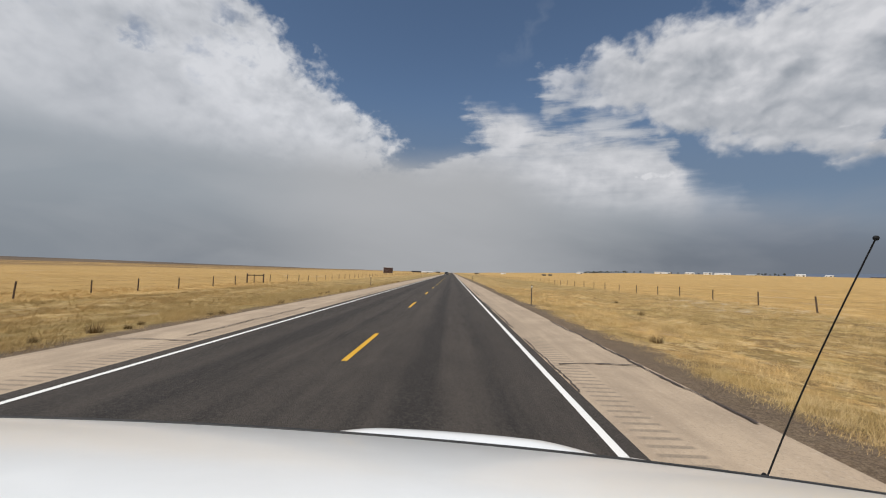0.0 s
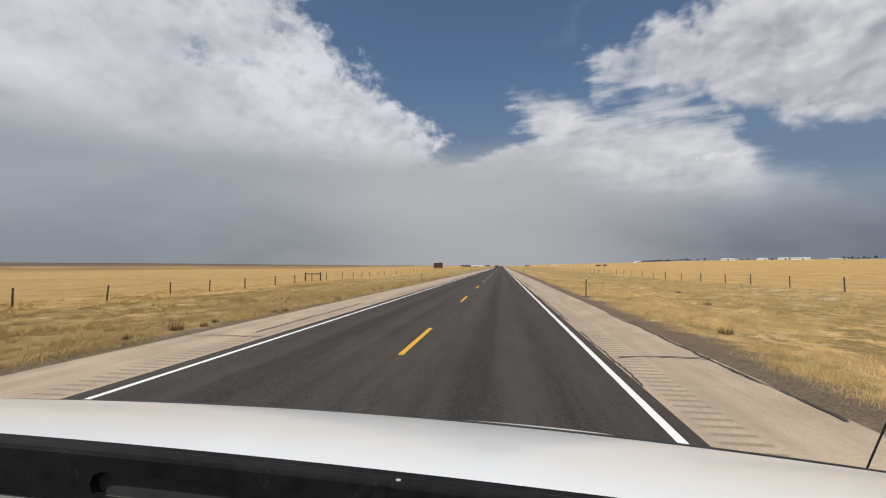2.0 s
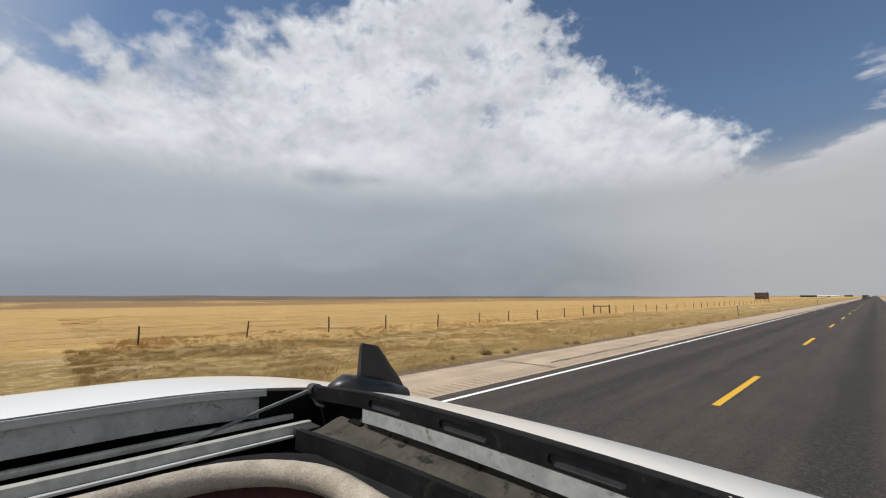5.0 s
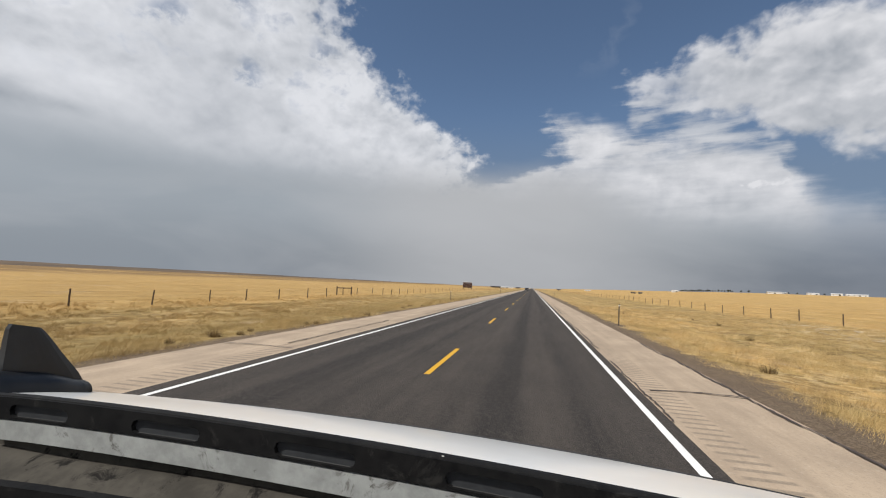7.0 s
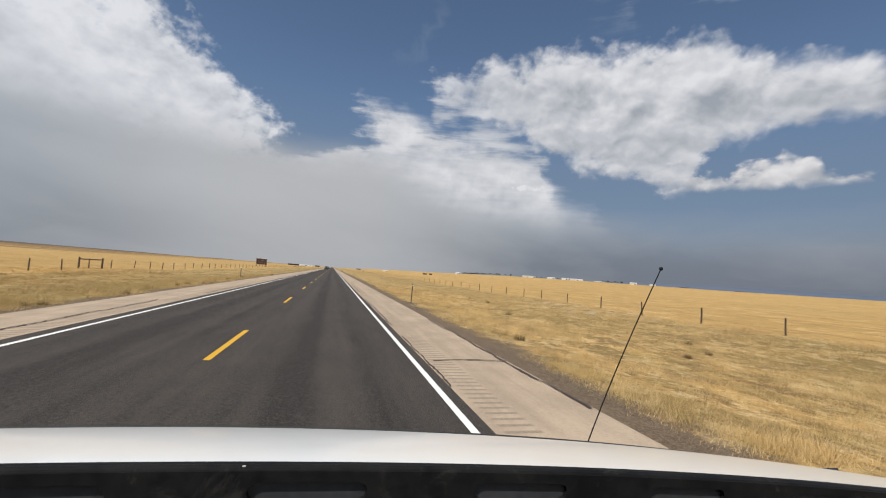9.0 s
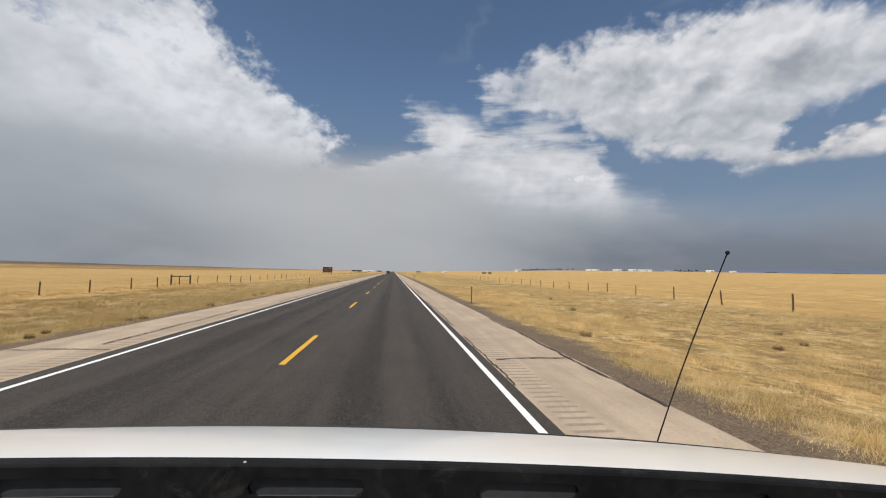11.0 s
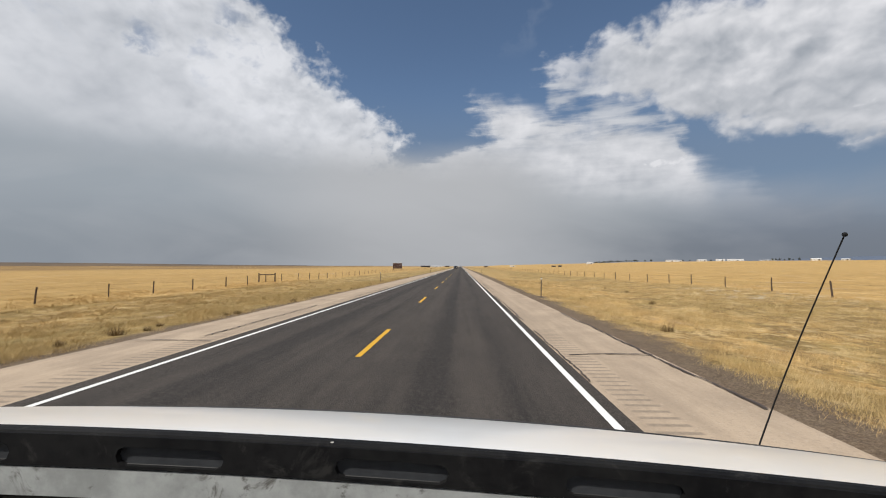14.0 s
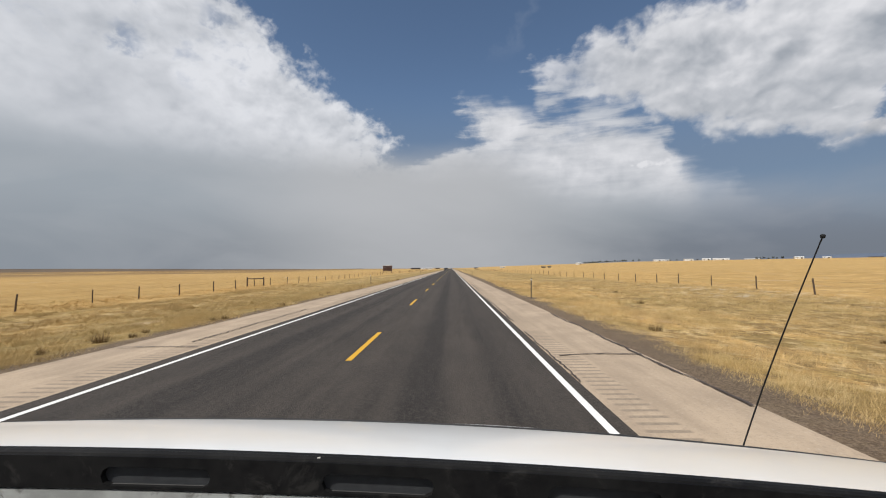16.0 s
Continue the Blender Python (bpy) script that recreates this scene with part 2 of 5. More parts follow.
def relief(b, v, strength, distance):
    n = Val.tree.nodes.new("ShaderNodeBump")
    n.inputs["Strength"].default_value, n.inputs["Distance"].default_value = strength, distance
    Val.tree.links.new(v.s, n.inputs["Height"])
    Val.tree.links.new(n.outputs[0], b.inputs["Normal"])


def mottled(name, c1, c2, scale, rough=0.8, bump=0.3, grain=40.0, metal=0.0, c3=None, spec=0.5, dist=0.004):
    """Two colours in large and small patches, with a grain in relief."""
    m, b = material(name, rough, metal, spec)
    co = own()
    big, small = fbm(co, scale, 5, 0.6), fbm(co, grain, 4, 0.65)
    col = mixc(step(big * 0.6 + small * 0.4, 0.36, 0.64), c1, c2)
    if c3:
        col = mixc(step(fbm(co, scale * 2.3, 6, 0.7, 0.6, (5, 3, 1)), 0.56, 0.68), col, c3)
    feed(b, "Base Color", col)
    feed(b, "Roughness", (rough + (small - 0.5) * 0.3).sat())
    if bump:
        relief(b, small, bump, dist)
    return m


def split(co):
    n = Val.tree.nodes.new("ShaderNodeSeparateXYZ")
    Val.tree.links.new(co, n.inputs[0])
    return [Val(s) for s in n.outputs]


RIGHT, MIDDLE, LEFT = 1.74, -2.03, -5.50      # the road's three lines


def asphalt_material():
    m, b = material("asphalt", 0.85, 0.0, 0.25)
    co = where()
    x, y, z = split(co)
    streak = fbm(co, 1.0, 5, 0.6, 0.0, (0, 0, 0), (2.2, 0.035, 1))
    fleck = fbm(co, 55.0, 3, 0.7)
    stone = fbm(co, 160.0, 2, 0.6)
    blot = fbm(co, 0.55, 5, 0.6, 0.5)
    wheel = None
    for c, half, deep in ((-4.0, 0.55, 0.9), (-0.46, 0.50, 1.0), (-5.0, 0.5, 0.35), (0.85, 0.5, 0.45), (-2.75, 0.45, 0.35)):
        g = (1.0 - step((x - c).abs() + (streak - 0.5) * 0.5, 0.06, half)) * deep
        wheel = g if wheel is None else wheel.mx(g)
    broken = step(fbm(co, 1.0, 4, 0.6, 0.2, (1, 6, 0), (2.0, 0.16, 1)), 0.34, 0.62)
    dark = (wheel * (0.55 + broken * 0.65) * (streak + 0.35) + (streak - 0.5) * 1.9 + (blot - 0.5) * 0.9 + (fbm(co, 1.0, 5, 0.65, 0.3, (5, 1, 0), (3.2, 0.5, 1)) - 0.5) * 1.3 + 0.30).sat()
    col = mixc(dark, (0.063, 0.0525, 0.0445), (0.0255, 0.022, 0.0198))
    col = mixc(step(fleck, 0.52, 0.66) * 0.6, col, (0.13, 0.112, 0.095))
    col = mixc(step(fbm(co, 16.0, 5, 0.75), 0.48, 0.66) * 0.55, col, (0.085, 0.073, 0.062))
    col = mixc(step(fbm(co, 26.0, 3, 0.7, 0, (7, 7, 7)), 0.55, 0.68) * 0.6, col, (0.014, 0.013, 0.012))
    feed(b, "Base Color", col)
    relief(b, stone + fleck * 1.5, 0.9, 0.010)
    return m


PITCH = 0.225        # from groove to groove of the rumble strips


def shoulder_material():
    m, b = material("chip_seal", 0.9, 0.0, 0.25)
    co = where()
    streak = fbm(co, 1.0, 5, 0.65, 0.0, (4, 0, 0), (3.0, 0.12, 1))
    blot = fbm(co, 0.8, 6, 0.6, 0.4)
    chip = fbm(co, 75.0, 3, 0.7)
    col = mixc(step(streak * 0.5 + blot * 0.5, 0.36, 0.62), (0.43, 0.333, 0.238), (0.315, 0.243, 0.175))
    grit = fbm(co, 22.0, 4, 0.7, 0, (6, 1, 0))
    col = mixc(step(grit, 0.52, 0.66) * 0.42, col, (0.215, 0.175, 0.135))
    col = mixc(step(fbm(co, 14.0, 4, 0.7, 0, (2, 7, 0)), 0.55, 0.68) * 0.35, col, (0.50, 0.42, 0.33))
    col = mixc(step(chip, 0.55, 0.75) * 0.5, col, (0.20, 0.165, 0.135))
    col = mixc(step(chip, 0.45, 0.25) * 0.35, col, (0.52, 0.45, 0.38))
    x, y, z = split(co)
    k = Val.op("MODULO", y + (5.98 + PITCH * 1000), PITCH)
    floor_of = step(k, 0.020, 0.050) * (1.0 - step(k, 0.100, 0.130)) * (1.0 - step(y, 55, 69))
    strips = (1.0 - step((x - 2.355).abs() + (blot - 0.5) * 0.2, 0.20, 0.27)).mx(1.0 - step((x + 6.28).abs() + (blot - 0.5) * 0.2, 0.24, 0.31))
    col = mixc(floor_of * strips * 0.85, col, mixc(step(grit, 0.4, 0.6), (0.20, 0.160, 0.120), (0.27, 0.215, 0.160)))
    feed(b, "Base Color", col)
    relief(b, chip, 0.5, 0.006)
    return m


def paint_material(name, c, worn):
    m, b = material(name, 0.6)
    co = where()
    chip = fbm(co, 45.0, 4, 0.75)
    wear = step(chip * 0.7 + fbm(co, 1.6, 4, 0.6, 0, (0, 0, 0), (4, 0.5, 1)) * 0.3, 0.57, 0.68)
    feed(b, "Base Color", mixc(wear * 0.8, c, worn))
    relief(b, chip, 0.3, 0.003)
    return m


def turf(co):
    """The colours of the dry range, in patches from half a metre to hundreds, with painted clump shade."""
    far = fbm(co, 0.012, 6, 0.6, 0.4, (0, 0, 0), (0.5, 1.3, 1))
    patch = fbm(co, 0.11, 6, 0.62, 0.5)
    fine = fbm(co, 2.2, 6, 0.7)
    x, y, z = split(co)
    graze = step(x.abs() + (patch - 0.5) * 5.0, 22.5, 26.0)         # beyond the fences the grass is even and golden
    rough = 1.0 - graze
    col = mixc(step(patch * 0.55 + fine * 0.45, 0.36, 0.64), (0.53, 0.338, 0.122), (0.37, 0.230, 0.086))
    col = mixc(step(far, 0.46, 0.66) * 0.6, col, (0.55, 0.355, 0.130))
    col = mixc(step(fbm(co, 0.05, 5, 0.6, 0.3, (7, 2, 0), (1, 0.55, 1)), 0.47, 0.62) * (0.18 + rough * 0.5), col, (0.255, 0.190, 0.066))
    col = mixc(step(fbm(co, 0.42, 5, 0.65, 0.4, (2, 5, 0)), 0.49, 0.62) * (0.12 + rough * 0.5), col, (0.20, 0.130, 0.052))
    col = mixc(step(fbm(co, 0.30, 5, 0.6, 0.4, (8, 1, 0)), 0.52, 0.64) * 0.65, col, (0.62, 0.425, 0.185))
    col = mixc(step(fbm(co, 1.1, 5, 0.7, 0.5, (1, 7, 0), (1, 0.8, 1)), 0.50, 0.56) * rough * 0.75, col, (0.19, 0.118, 0.046))
    col = mixc(step(fbm(co, 2.3, 5, 0.7, 0.5, (4, 2, 0)), 0.52, 0.60) * rough * 0.75, col, (0.66, 0.48, 0.23))
    col = mixc(step(x * -1.0, 24, 34) * 0.5, col, (0.40, 0.258, 0.098))
    col = mixc(step(fbm(co, 0.22, 4, 0.55, 0.5, (9, 4, 0), (1.3, 0.8, 1)), 0.47, 0.60) * rough * 0.55, col, (0.25, 0.180, 0.064))
    col = mixc(step(x.abs() + (patch - 0.5) * 6.0, 9.5, 14.0) * rough * 0.42, col, (0.24, 0.165, 0.062))
    fallow = fbm(co, 0.0045, 5, 0.55, 0.2, (3, 1, 0), (0.5, 2.0, 1))
    col = mixc(step(fallow, 0.40, 0.47) * step(x * -1.0, 130, 280) * 0.85, col, (0.17, 0.105, 0.05))
    col = mixc(step(fbm(co, 0.7, 5, 0.65, 0.3, (6, 3, 0)), 0.52, 0.66) * rough * 0.35, col, (0.31, 0.245, 0.085))
    bold = rough * 0.75 + 0.25
    clump = fbm(co, 0.75, 5, 0.62, 0.5, (3, 8, 0), (1, 0.7, 1))
    # brown shadows and pale straw highlights of the clumps, put into the colour
    col = mixc((1.0 - step(clump, 0.40, 0.48)) * bold * 0.50, col, (0.175, 0.115, 0.050))
    col = mixc(step(clump, 0.54, 0.64) * bold * 0.36, col, (0.70, 0.525, 0.275))
    col = mixc(step(fbm(co, 1.9, 4, 0.6, 0.4, (5, 8, 0), (1, 0.8, 1)), 0.55, 0.64) * bold * 0.30, col, (0.72, 0.56, 0.32))
    band = step(x * -1.0, 8.0, 9.5) * (1.0 - step(x * -1.0 + (patch - 0.5) * 8.0, 13.0, 19.0))
    col = mixc(band * 0.50, col, (0.235, 0.175, 0.068))
    return col, fine


def ground_material():
    m, b = material("dry_grassland", 0.95, 0.0, 0.15)
    co = where()
    x, y, z = split(co)
    col, fine = turf(co)
    tuft = fbm(co, 14.0, 4, 0.7)
    # two dark mottles paint the shadows among the tufts into the ground
    col = mixc(step(tuft, 0.48, 0.70) * 0.65, col, (0.15, 0.098, 0.042))
    col = mixc(step(fbm(co, 5.0, 5, 0.7, 0.3, (4, 4, 0)), 0.52, 0.68) * 0.5, col, (0.135, 0.09, 0.04))
    bare = step(fbm(co, 0.16, 6, 0.65, 0.6, (3, 9, 0), (1, 0.6, 1)), 0.60, 0.69)
    col = mixc(bare * 0.7, col, (0.46, 0.35, 0.235))
    spot = (1.0 - step(((x - 22.0) / 7.0).pw(2.0) + ((y - 33.0) / 11.0).pw(2.0), 0.3, 1.0)) * step(fbm(co, 0.75, 6, 0.7, 0.5, (1, 2, 0)), 0.50, 0.60)
    col = mixc(spot * 0.5, col, (0.58, 0.49, 0.36))
    edge = fbm(co, 1.3, 5, 0.7) * 1.6
    gravel = (1.0 - step(x - edge * 1.5 - (fbm(co, 0.35, 4, 0.6, 0, (2, 2, 0)) - 0.5) * 2.0, 3.7, 4.5)) * step(x, 1.0, 2.0)
    gravel = gravel.mx(step(x + edge * 0.5, -8.9, -8.3) * (1.0 - step(x, -5.0, -4.0)))
    stones = fbm(co, 30.0, 4, 0.75)
    col = mixc(gravel * 0.92, col, mixc(step(stones, 0.4, 0.65), (0.095, 0.069, 0.050), (0.215, 0.162, 0.118)))
    feed(b, "Base Color", col)
    relief(b, fine * 1.4 + tuft * 0.5 + stones * 0.3 + fbm(co, 3.2, 4, 0.6, 0.2, (5, 5, 0)) * 0.8, 0.9, 0.08)
    return m


def straw_material():
    m, b = material("straw_grass", 0.85, 0.0, 0.15)
    g = Val.tree.nodes.new("ShaderNodeNewGeometry")
    r = Val(g.outputs["Random Per Island"])
    col, fine = turf(g.outputs["Position"])
    col = mixc(r * 0.6, col, (0.75, 0.555, 0.280))
    col = mixc(step(r, 0.75, 1.0) * 0.5, col, (0.22, 0.155, 0.065))
    feed(b, "Base Color", col)
    return m


def grass_material(name, c1, c2, c3):
    m, b = material(name, 0.8, 0.0, 0.2)
    g = Val.tree.nodes.new("ShaderNodeNewGeometry")
    r = Val(g.outputs["Random Per Island"])
    patch = fbm(g.outputs["Position"], 0.22, 4, 0.6)
    col = mixc(r, c1, c2)
    col = mixc(step(patch + (r - 0.5) * 0.25, 0.54, 0.66) * 0.75, col, c3)
    feed(b, "Base Color", col)
    return m


M_ASPHALT, M_SHOULDER, M_GROUND = asphalt_material(), shoulder_material(), ground_material()
M_WHITE_LINE = paint_material("white_road_paint", (0.74, 0.73, 0.70), (0.20, 0.19, 0.18))
M_YELLOW = paint_material("yellow_road_paint", (0.60, 0.335, 0.014), (0.28, 0.17, 0.04))
M_TAR = mottled("crack_sealant", (0.035, 0.025, 0.018), (0.07, 0.048, 0.034), 3.0, 0.6, 0.3)
M_STRAW = straw_material()
M_WEED = grass_material("brown_weed", (0.20, 0.125, 0.055), (0.11, 0.075, 0.035), (0.13, 0.11, 0.045))
M_POST = mottled("weathered_post_wood", (0.10, 0.065, 0.042), (0.055, 0.038, 0.028), 4.0, 0.9, 0.5)
M_WIRE = mottled("rusty_wire", (0.12, 0.09, 0.07), (0.07, 0.045, 0.035), 6.0, 0.6, 0.0, metal=0.7)
M_STEEL_POST = mottled("brown_steel", (0.07, 0.05, 0.04), (0.045, 0.035, 0.03), 5.0, 0.6, 0.1)
M_REFLECTOR = mottled("reflector_white", (0.7, 0.7, 0.68), (0.6, 0.6, 0.6), 9.0, 0.3, 0.0)
M_TIMBER = mottled("billboard_timber", (0.115, 0.055, 0.038), (0.065, 0.036, 0.028), 2.0, 0.9, 0.4)
M_BOARD = mottled("billboard_board", (0.085, 0.042, 0.034), (0.05, 0.03, 0.026), 1.5, 0.9, 0.3)
M_WHITE_WALL = mottled("white_siding", (0.78, 0.77, 0.74), (0.66, 0.65, 0.63), 0.5, 0.7, 0.1)
M_DARK_WALL = mottled("dark_siding", (0.07, 0.055, 0.05), (0.04, 0.035, 0.035), 0.5, 0.8, 0.1)
M_ROOFING = mottled("pale_roofing", (0.62, 0.61, 0.59), (0.48, 0.47, 0.46), 0.8, 0.7, 0.1)
M_FAR_GLASS = mottled("dark_window", (0.02, 0.024, 0.03), (0.03, 0.034, 0.04), 1.0, 0.15, 0.0)
M_LEAF = grass_material("dark_tree_leaf", (0.035, 0.042, 0.022), (0.055, 0.058, 0.03), (0.03, 0.035, 0.022))
M_HILL = mottled("brown_hill", (0.070, 0.047, 0.030), (0.12, 0.08, 0.045), 0.004, 0.95, 0.0, 0.03)
# the blue of distant air haze is put into this hill colour
M_HAZE_HILL = mottled("haze_blue_hill", (0.075, 0.10, 0.145), (0.09, 0.115, 0.16), 0.002, 0.95, 0.0, 0.02)

# car
def car_paint():
    m, b = material("white_car_paint", 0.22, 0.0, 0.5)
    co = where()
    dust = fbm(co, 7.0, 6, 0.65)
    feed(b, "Base Color", mixc(step(dust, 0.45, 0.75) * 0.5, (0.86, 0.87, 0.865), (0.78, 0.78, 0.765)))
    b.inputs["Coat Weight"].default_value = 0.6
    b.inputs["Coat Roughness"].default_value = 0.12
    feed(b, "Roughness", 0.28 + step(fbm(co, 30.0, 4, 0.7), 0.5, 0.8) * 0.15)
    return m


M_CAR = car_paint()
M_BLACK_PLASTIC = mottled("dusty_black_plastic", (0.0050, 0.0050, 0.0056), (0.012, 0.0118, 0.0118), 18.0, 0.6, 0.25, 130.0, c3=(0.024, 0.0232, 0.022), spec=0.14, dist=0.0008)
M_FIN = mottled("fin_plastic", (0.0055, 0.0065, 0.0085), (0.0095, 0.0108, 0.0130), 30.0, 0.42, 0.1, 200.0, dist=0.0003)
M_SLOT = mottled("dusty_grey_plastic", (0.020, 0.0215, 0.024), (0.036, 0.038, 0.041), 30.0, 0.65, 0.2, 160.0, dist=0.0006)
M_FLANGE = mottled("dirty_grey_metal", (0.37, 0.38, 0.365), (0.25, 0.257, 0.246), 22.0, 0.5, 0.2, 90.0, c3=(0.10, 0.095, 0.085), dist=0.0008)
M_EDGE = mottled("smooth_grey_edge", (0.42, 0.425, 0.41), (0.34, 0.343, 0.333), 12.0, 0.45, 0.1, 80.0, dist=0.0004)
M_ARM = mottled("dark_grey_arm", (0.15, 0.155, 0.155), (0.10, 0.103, 0.103), 30.0, 0.45, 0.1, 120.0, dist=0.0003)
# near-black plastic; also paints the shade in the corners and under the rails
M_BLACK_AND_SHADE = mottled("black_plastic_and_shade", (0.004, 0.004, 0.004), (0.008, 0.008, 0.008), 12.0, 0.9, 0.0, spec=0.1)
M_TRAY = mottled("dusty_tray", (0.034, 0.031, 0.026), (0.066, 0.060, 0.050), 14.0, 0.9, 0.3, 70.0, c3=(0.010, 0.009, 0.008), spec=0.15, dist=0.001)
M_RAIL = mottled("grey_rail_metal", (0.40, 0.39, 0.355), (0.26, 0.254, 0.23), 20.0, 0.5, 0.15, 90.0, metal=0.0, dist=0.0008)
M_HEADLINER = mottled("cream_headliner", (0.40, 0.35, 0.285), (0.22, 0.19, 0.15), 26.0, 0.95, 0.6, 420.0, dist=0.0015)
M_CABIN = mottled("dark_red_trim", (0.06, 0.012, 0.010), (0.035, 0.010, 0.009), 8.0, 0.9, 0.2)
M_RUBBER = mottled("black_rubber", (0.012, 0.012, 0.012), (0.025, 0.024, 0.023), 20.0, 0.7, 0.2)
M_RIM = mottled("alloy_rim", (0.5, 0.5, 0.5), (0.42, 0.42, 0.42), 9.0, 0.3, 0.0, metal=0.9)
M_CAR_GLASS = mottled("tinted_car_glass", (0.010, 0.012, 0.014), (0.014, 0.016, 0.018), 3.0, 0.05, 0.0)
M_WHIP = mottled("black_whip", (0.006, 0.006, 0.006), (0.01, 0.01, 0.01), 50.0, 0.6, 0.0, spec=0.2)
M_PICKUP = mottled("dark_pickup_paint", (0.045, 0.040, 0.040), (0.06, 0.052, 0.05), 2.0, 0.3, 0.0)
M_LAMP = mottled("headlamp_glass", (0.6, 0.6, 0.58), (0.5, 0.5, 0.5), 9.0, 0.15, 0.0)


# ---- mesh helpers ----
def mesh_of(name, verts, faces, mat, smooth=False):
    me = bpy.data.meshes.new(name)
    me.from_pydata([tuple(map(float, v)) for v in verts], [], [tuple(map(int, f)) for f in faces])
    me.materials.append(mat)
    if smooth:
        me.shade_smooth()
    me.update()
    return me


def piece(name, verts, faces, mat, parent=None, label="", smooth=False, kind=""):
    ob = new(name, mesh_of(name, verts, faces, mat, smooth))
    if parent:
        ob.parent = parent
    return tagged(ob, label, kind=kind)


def part(name, bm, mat, parent=None, label="", smooth=False, kind=""):
    bmesh.ops.recalc_face_normals(bm, faces=bm.faces)
    me = bpy.data.meshes.new(name)
    bm.to_mesh(me)
    bm.free()
    me.materials.append(mat)
    if smooth:
        me.shade_smooth()
    ob = new(name, me)
    if parent:
        ob.parent = parent
    return tagged(ob, label, kind=kind)


def box(bm, x0, x1, y0, y1, z0, z1, bevel=0.0, m=None):
    g = bmesh.ops.create_cube(bm, size=1.0)
    vs = g["verts"]
    for v in vs:
        v.co = Vector(((x0 + x1) / 2 + v.co.x * (x1 - x0), (y0 + y1) / 2 + v.co.y * (y1 - y0), (z0 + z1) / 2 + v.co.z * (z1 - z0)))
        if m:
            v.co = m @ v.co
    if bevel:
        es = {e for v in vs for e in v.link_edges}
        bmesh.ops.bevel(bm, geom=list(es), offset=bevel, segments=2, affect="EDGES", profile=0.5)


def tube(bm, pts, radii, n=8, cap=True):
    """A round bar through points, with a radius at each."""
    pts = [Vector(p) for p in pts]
    if not isinstance(radii, (list, tuple)):
        radii = [radii] * len(pts)
    rings = []
    for i, p in enumerate(pts):
        d = (pts[min(i + 1, len(pts) - 1)] - pts[max(i - 1, 0)]).normalized()
        u = d.orthogonal().normalized() if i == 0 else (u - d * u.dot(d)).normalized()
        w = d.cross(u)
        rings.append([bm.verts.new(p + (u * math.cos(2 * math.pi * k / n) + w * math.sin(2 * math.pi * k / n)) * radii[i]) for k in range(n)])
    for r, s in zip(rings, rings[1:]):
        for k in range(n):
            bm.faces.new((r[k], r[(k + 1) % n], s[(k + 1) % n], s[k]))
    if cap:
        bm.faces.new(rings[0][::-1])
        bm.faces.new(rings[-1])


def sheet(name, xs, ys, fz, mat, parent=None, keep=None, smooth=True, label="", kind=""):
    """A grid over xs and ys with heights fz(x, y); keep(x, y) at a cell's middle says whether it is there."""
    verts = [(x, y, fz(x, y)) for y in ys for x in xs]
    nx = len(xs)
    faces = []
    for j in range(len(ys) - 1):
        for i in range(nx - 1):
            if keep is None or keep((xs[i] + xs[i + 1]) / 2, (ys[j] + ys[j + 1]) / 2):
                faces.append((j * nx + i, j * nx + i + 1, (j + 1) * nx + i + 1, (j + 1) * nx + i))
    return piece(name, verts, faces, mat, parent, label, smooth, kind)


def soft(v, a, b):
    k = min(1.0, max(0.0, (v - a) / (b - a)))
    return k * k * (3 - 2 * k)


# ---- ground ----
def height(x, y):
    """The land beside the road: a shallow ditch, then gently rising range."""
    r = math.hypot(x, y)
    if x > 0:
        z = -0.05 - 0.30 * soft(x, 4.0, 10.0) + 0.12 * soft(x, 14, 30)
        z += 13.0 * soft(x, 80, 520) * soft(r, 420, 1100)
    else:
        z = -0.05 - 0.52 * soft(-x, 8.2, 15.0) + 0.12 * soft(-x, 18, 32)
        z += 3.0 * soft(-x, 90, 800) * soft(r, 500, 1800)
    off = soft(x, 5.0, 16) + soft(-x, 9.0, 20)
    z += off * 0.26 * noise.noise((x * 0.09, y * 0.07, 0.3)) + off * 0.09 * noise.noise((x * 0.45, y * 0.4, 2.3))
    z += soft(r, 60, 300) * soft(abs(x), 25, 120) * 0.9 * noise.noise((x * 0.006, y * 0.006, 5.1))
    return z


def spread(stops):
    out = []
    for a, b, n in stops:
        out += [a + (b - a) * i / n for i in range(n)]
    return out + [stops[-1][1]]


gx = spread([(-4500, -1000, 14), (-1000, -200, 26), (-200, -50, 30), (-50, -9, 46), (-9, -5.5, 6), (-5.5, 1.7, 4), (1.7, 5.0, 6), (5.0, 45, 46), (45, 200, 30), (200, 1000, 32), (1000, 4500, 14)])
gy = spread([(-4500, -200, 14), (-200, -10, 16), (-10, 60, 90), (60, 200, 60), (200, 1000, 60), (1000, 2000, 24), (2000, 4500, 12)])
ground = sheet("ground", gx, gy, height, M_GROUND)
tagged(ground, "golden dry prairie grassland with bare patches and gravel verge", "ground", kind="structure")

# ---- road ----
road_y = spread([(-300, -10, 4), (-10, 80, 45), (80, 600, 20), (600, 4400, 10)])
road = sheet("road", [LEFT - 0.36, MIDDLE, RIGHT + 0.24], road_y, lambda x, y: 0.012, M_ASPHALT, smooth=False)
tagged(road, "dark asphalt two-lane highway with worn wheel tracks", "road", kind="structure")


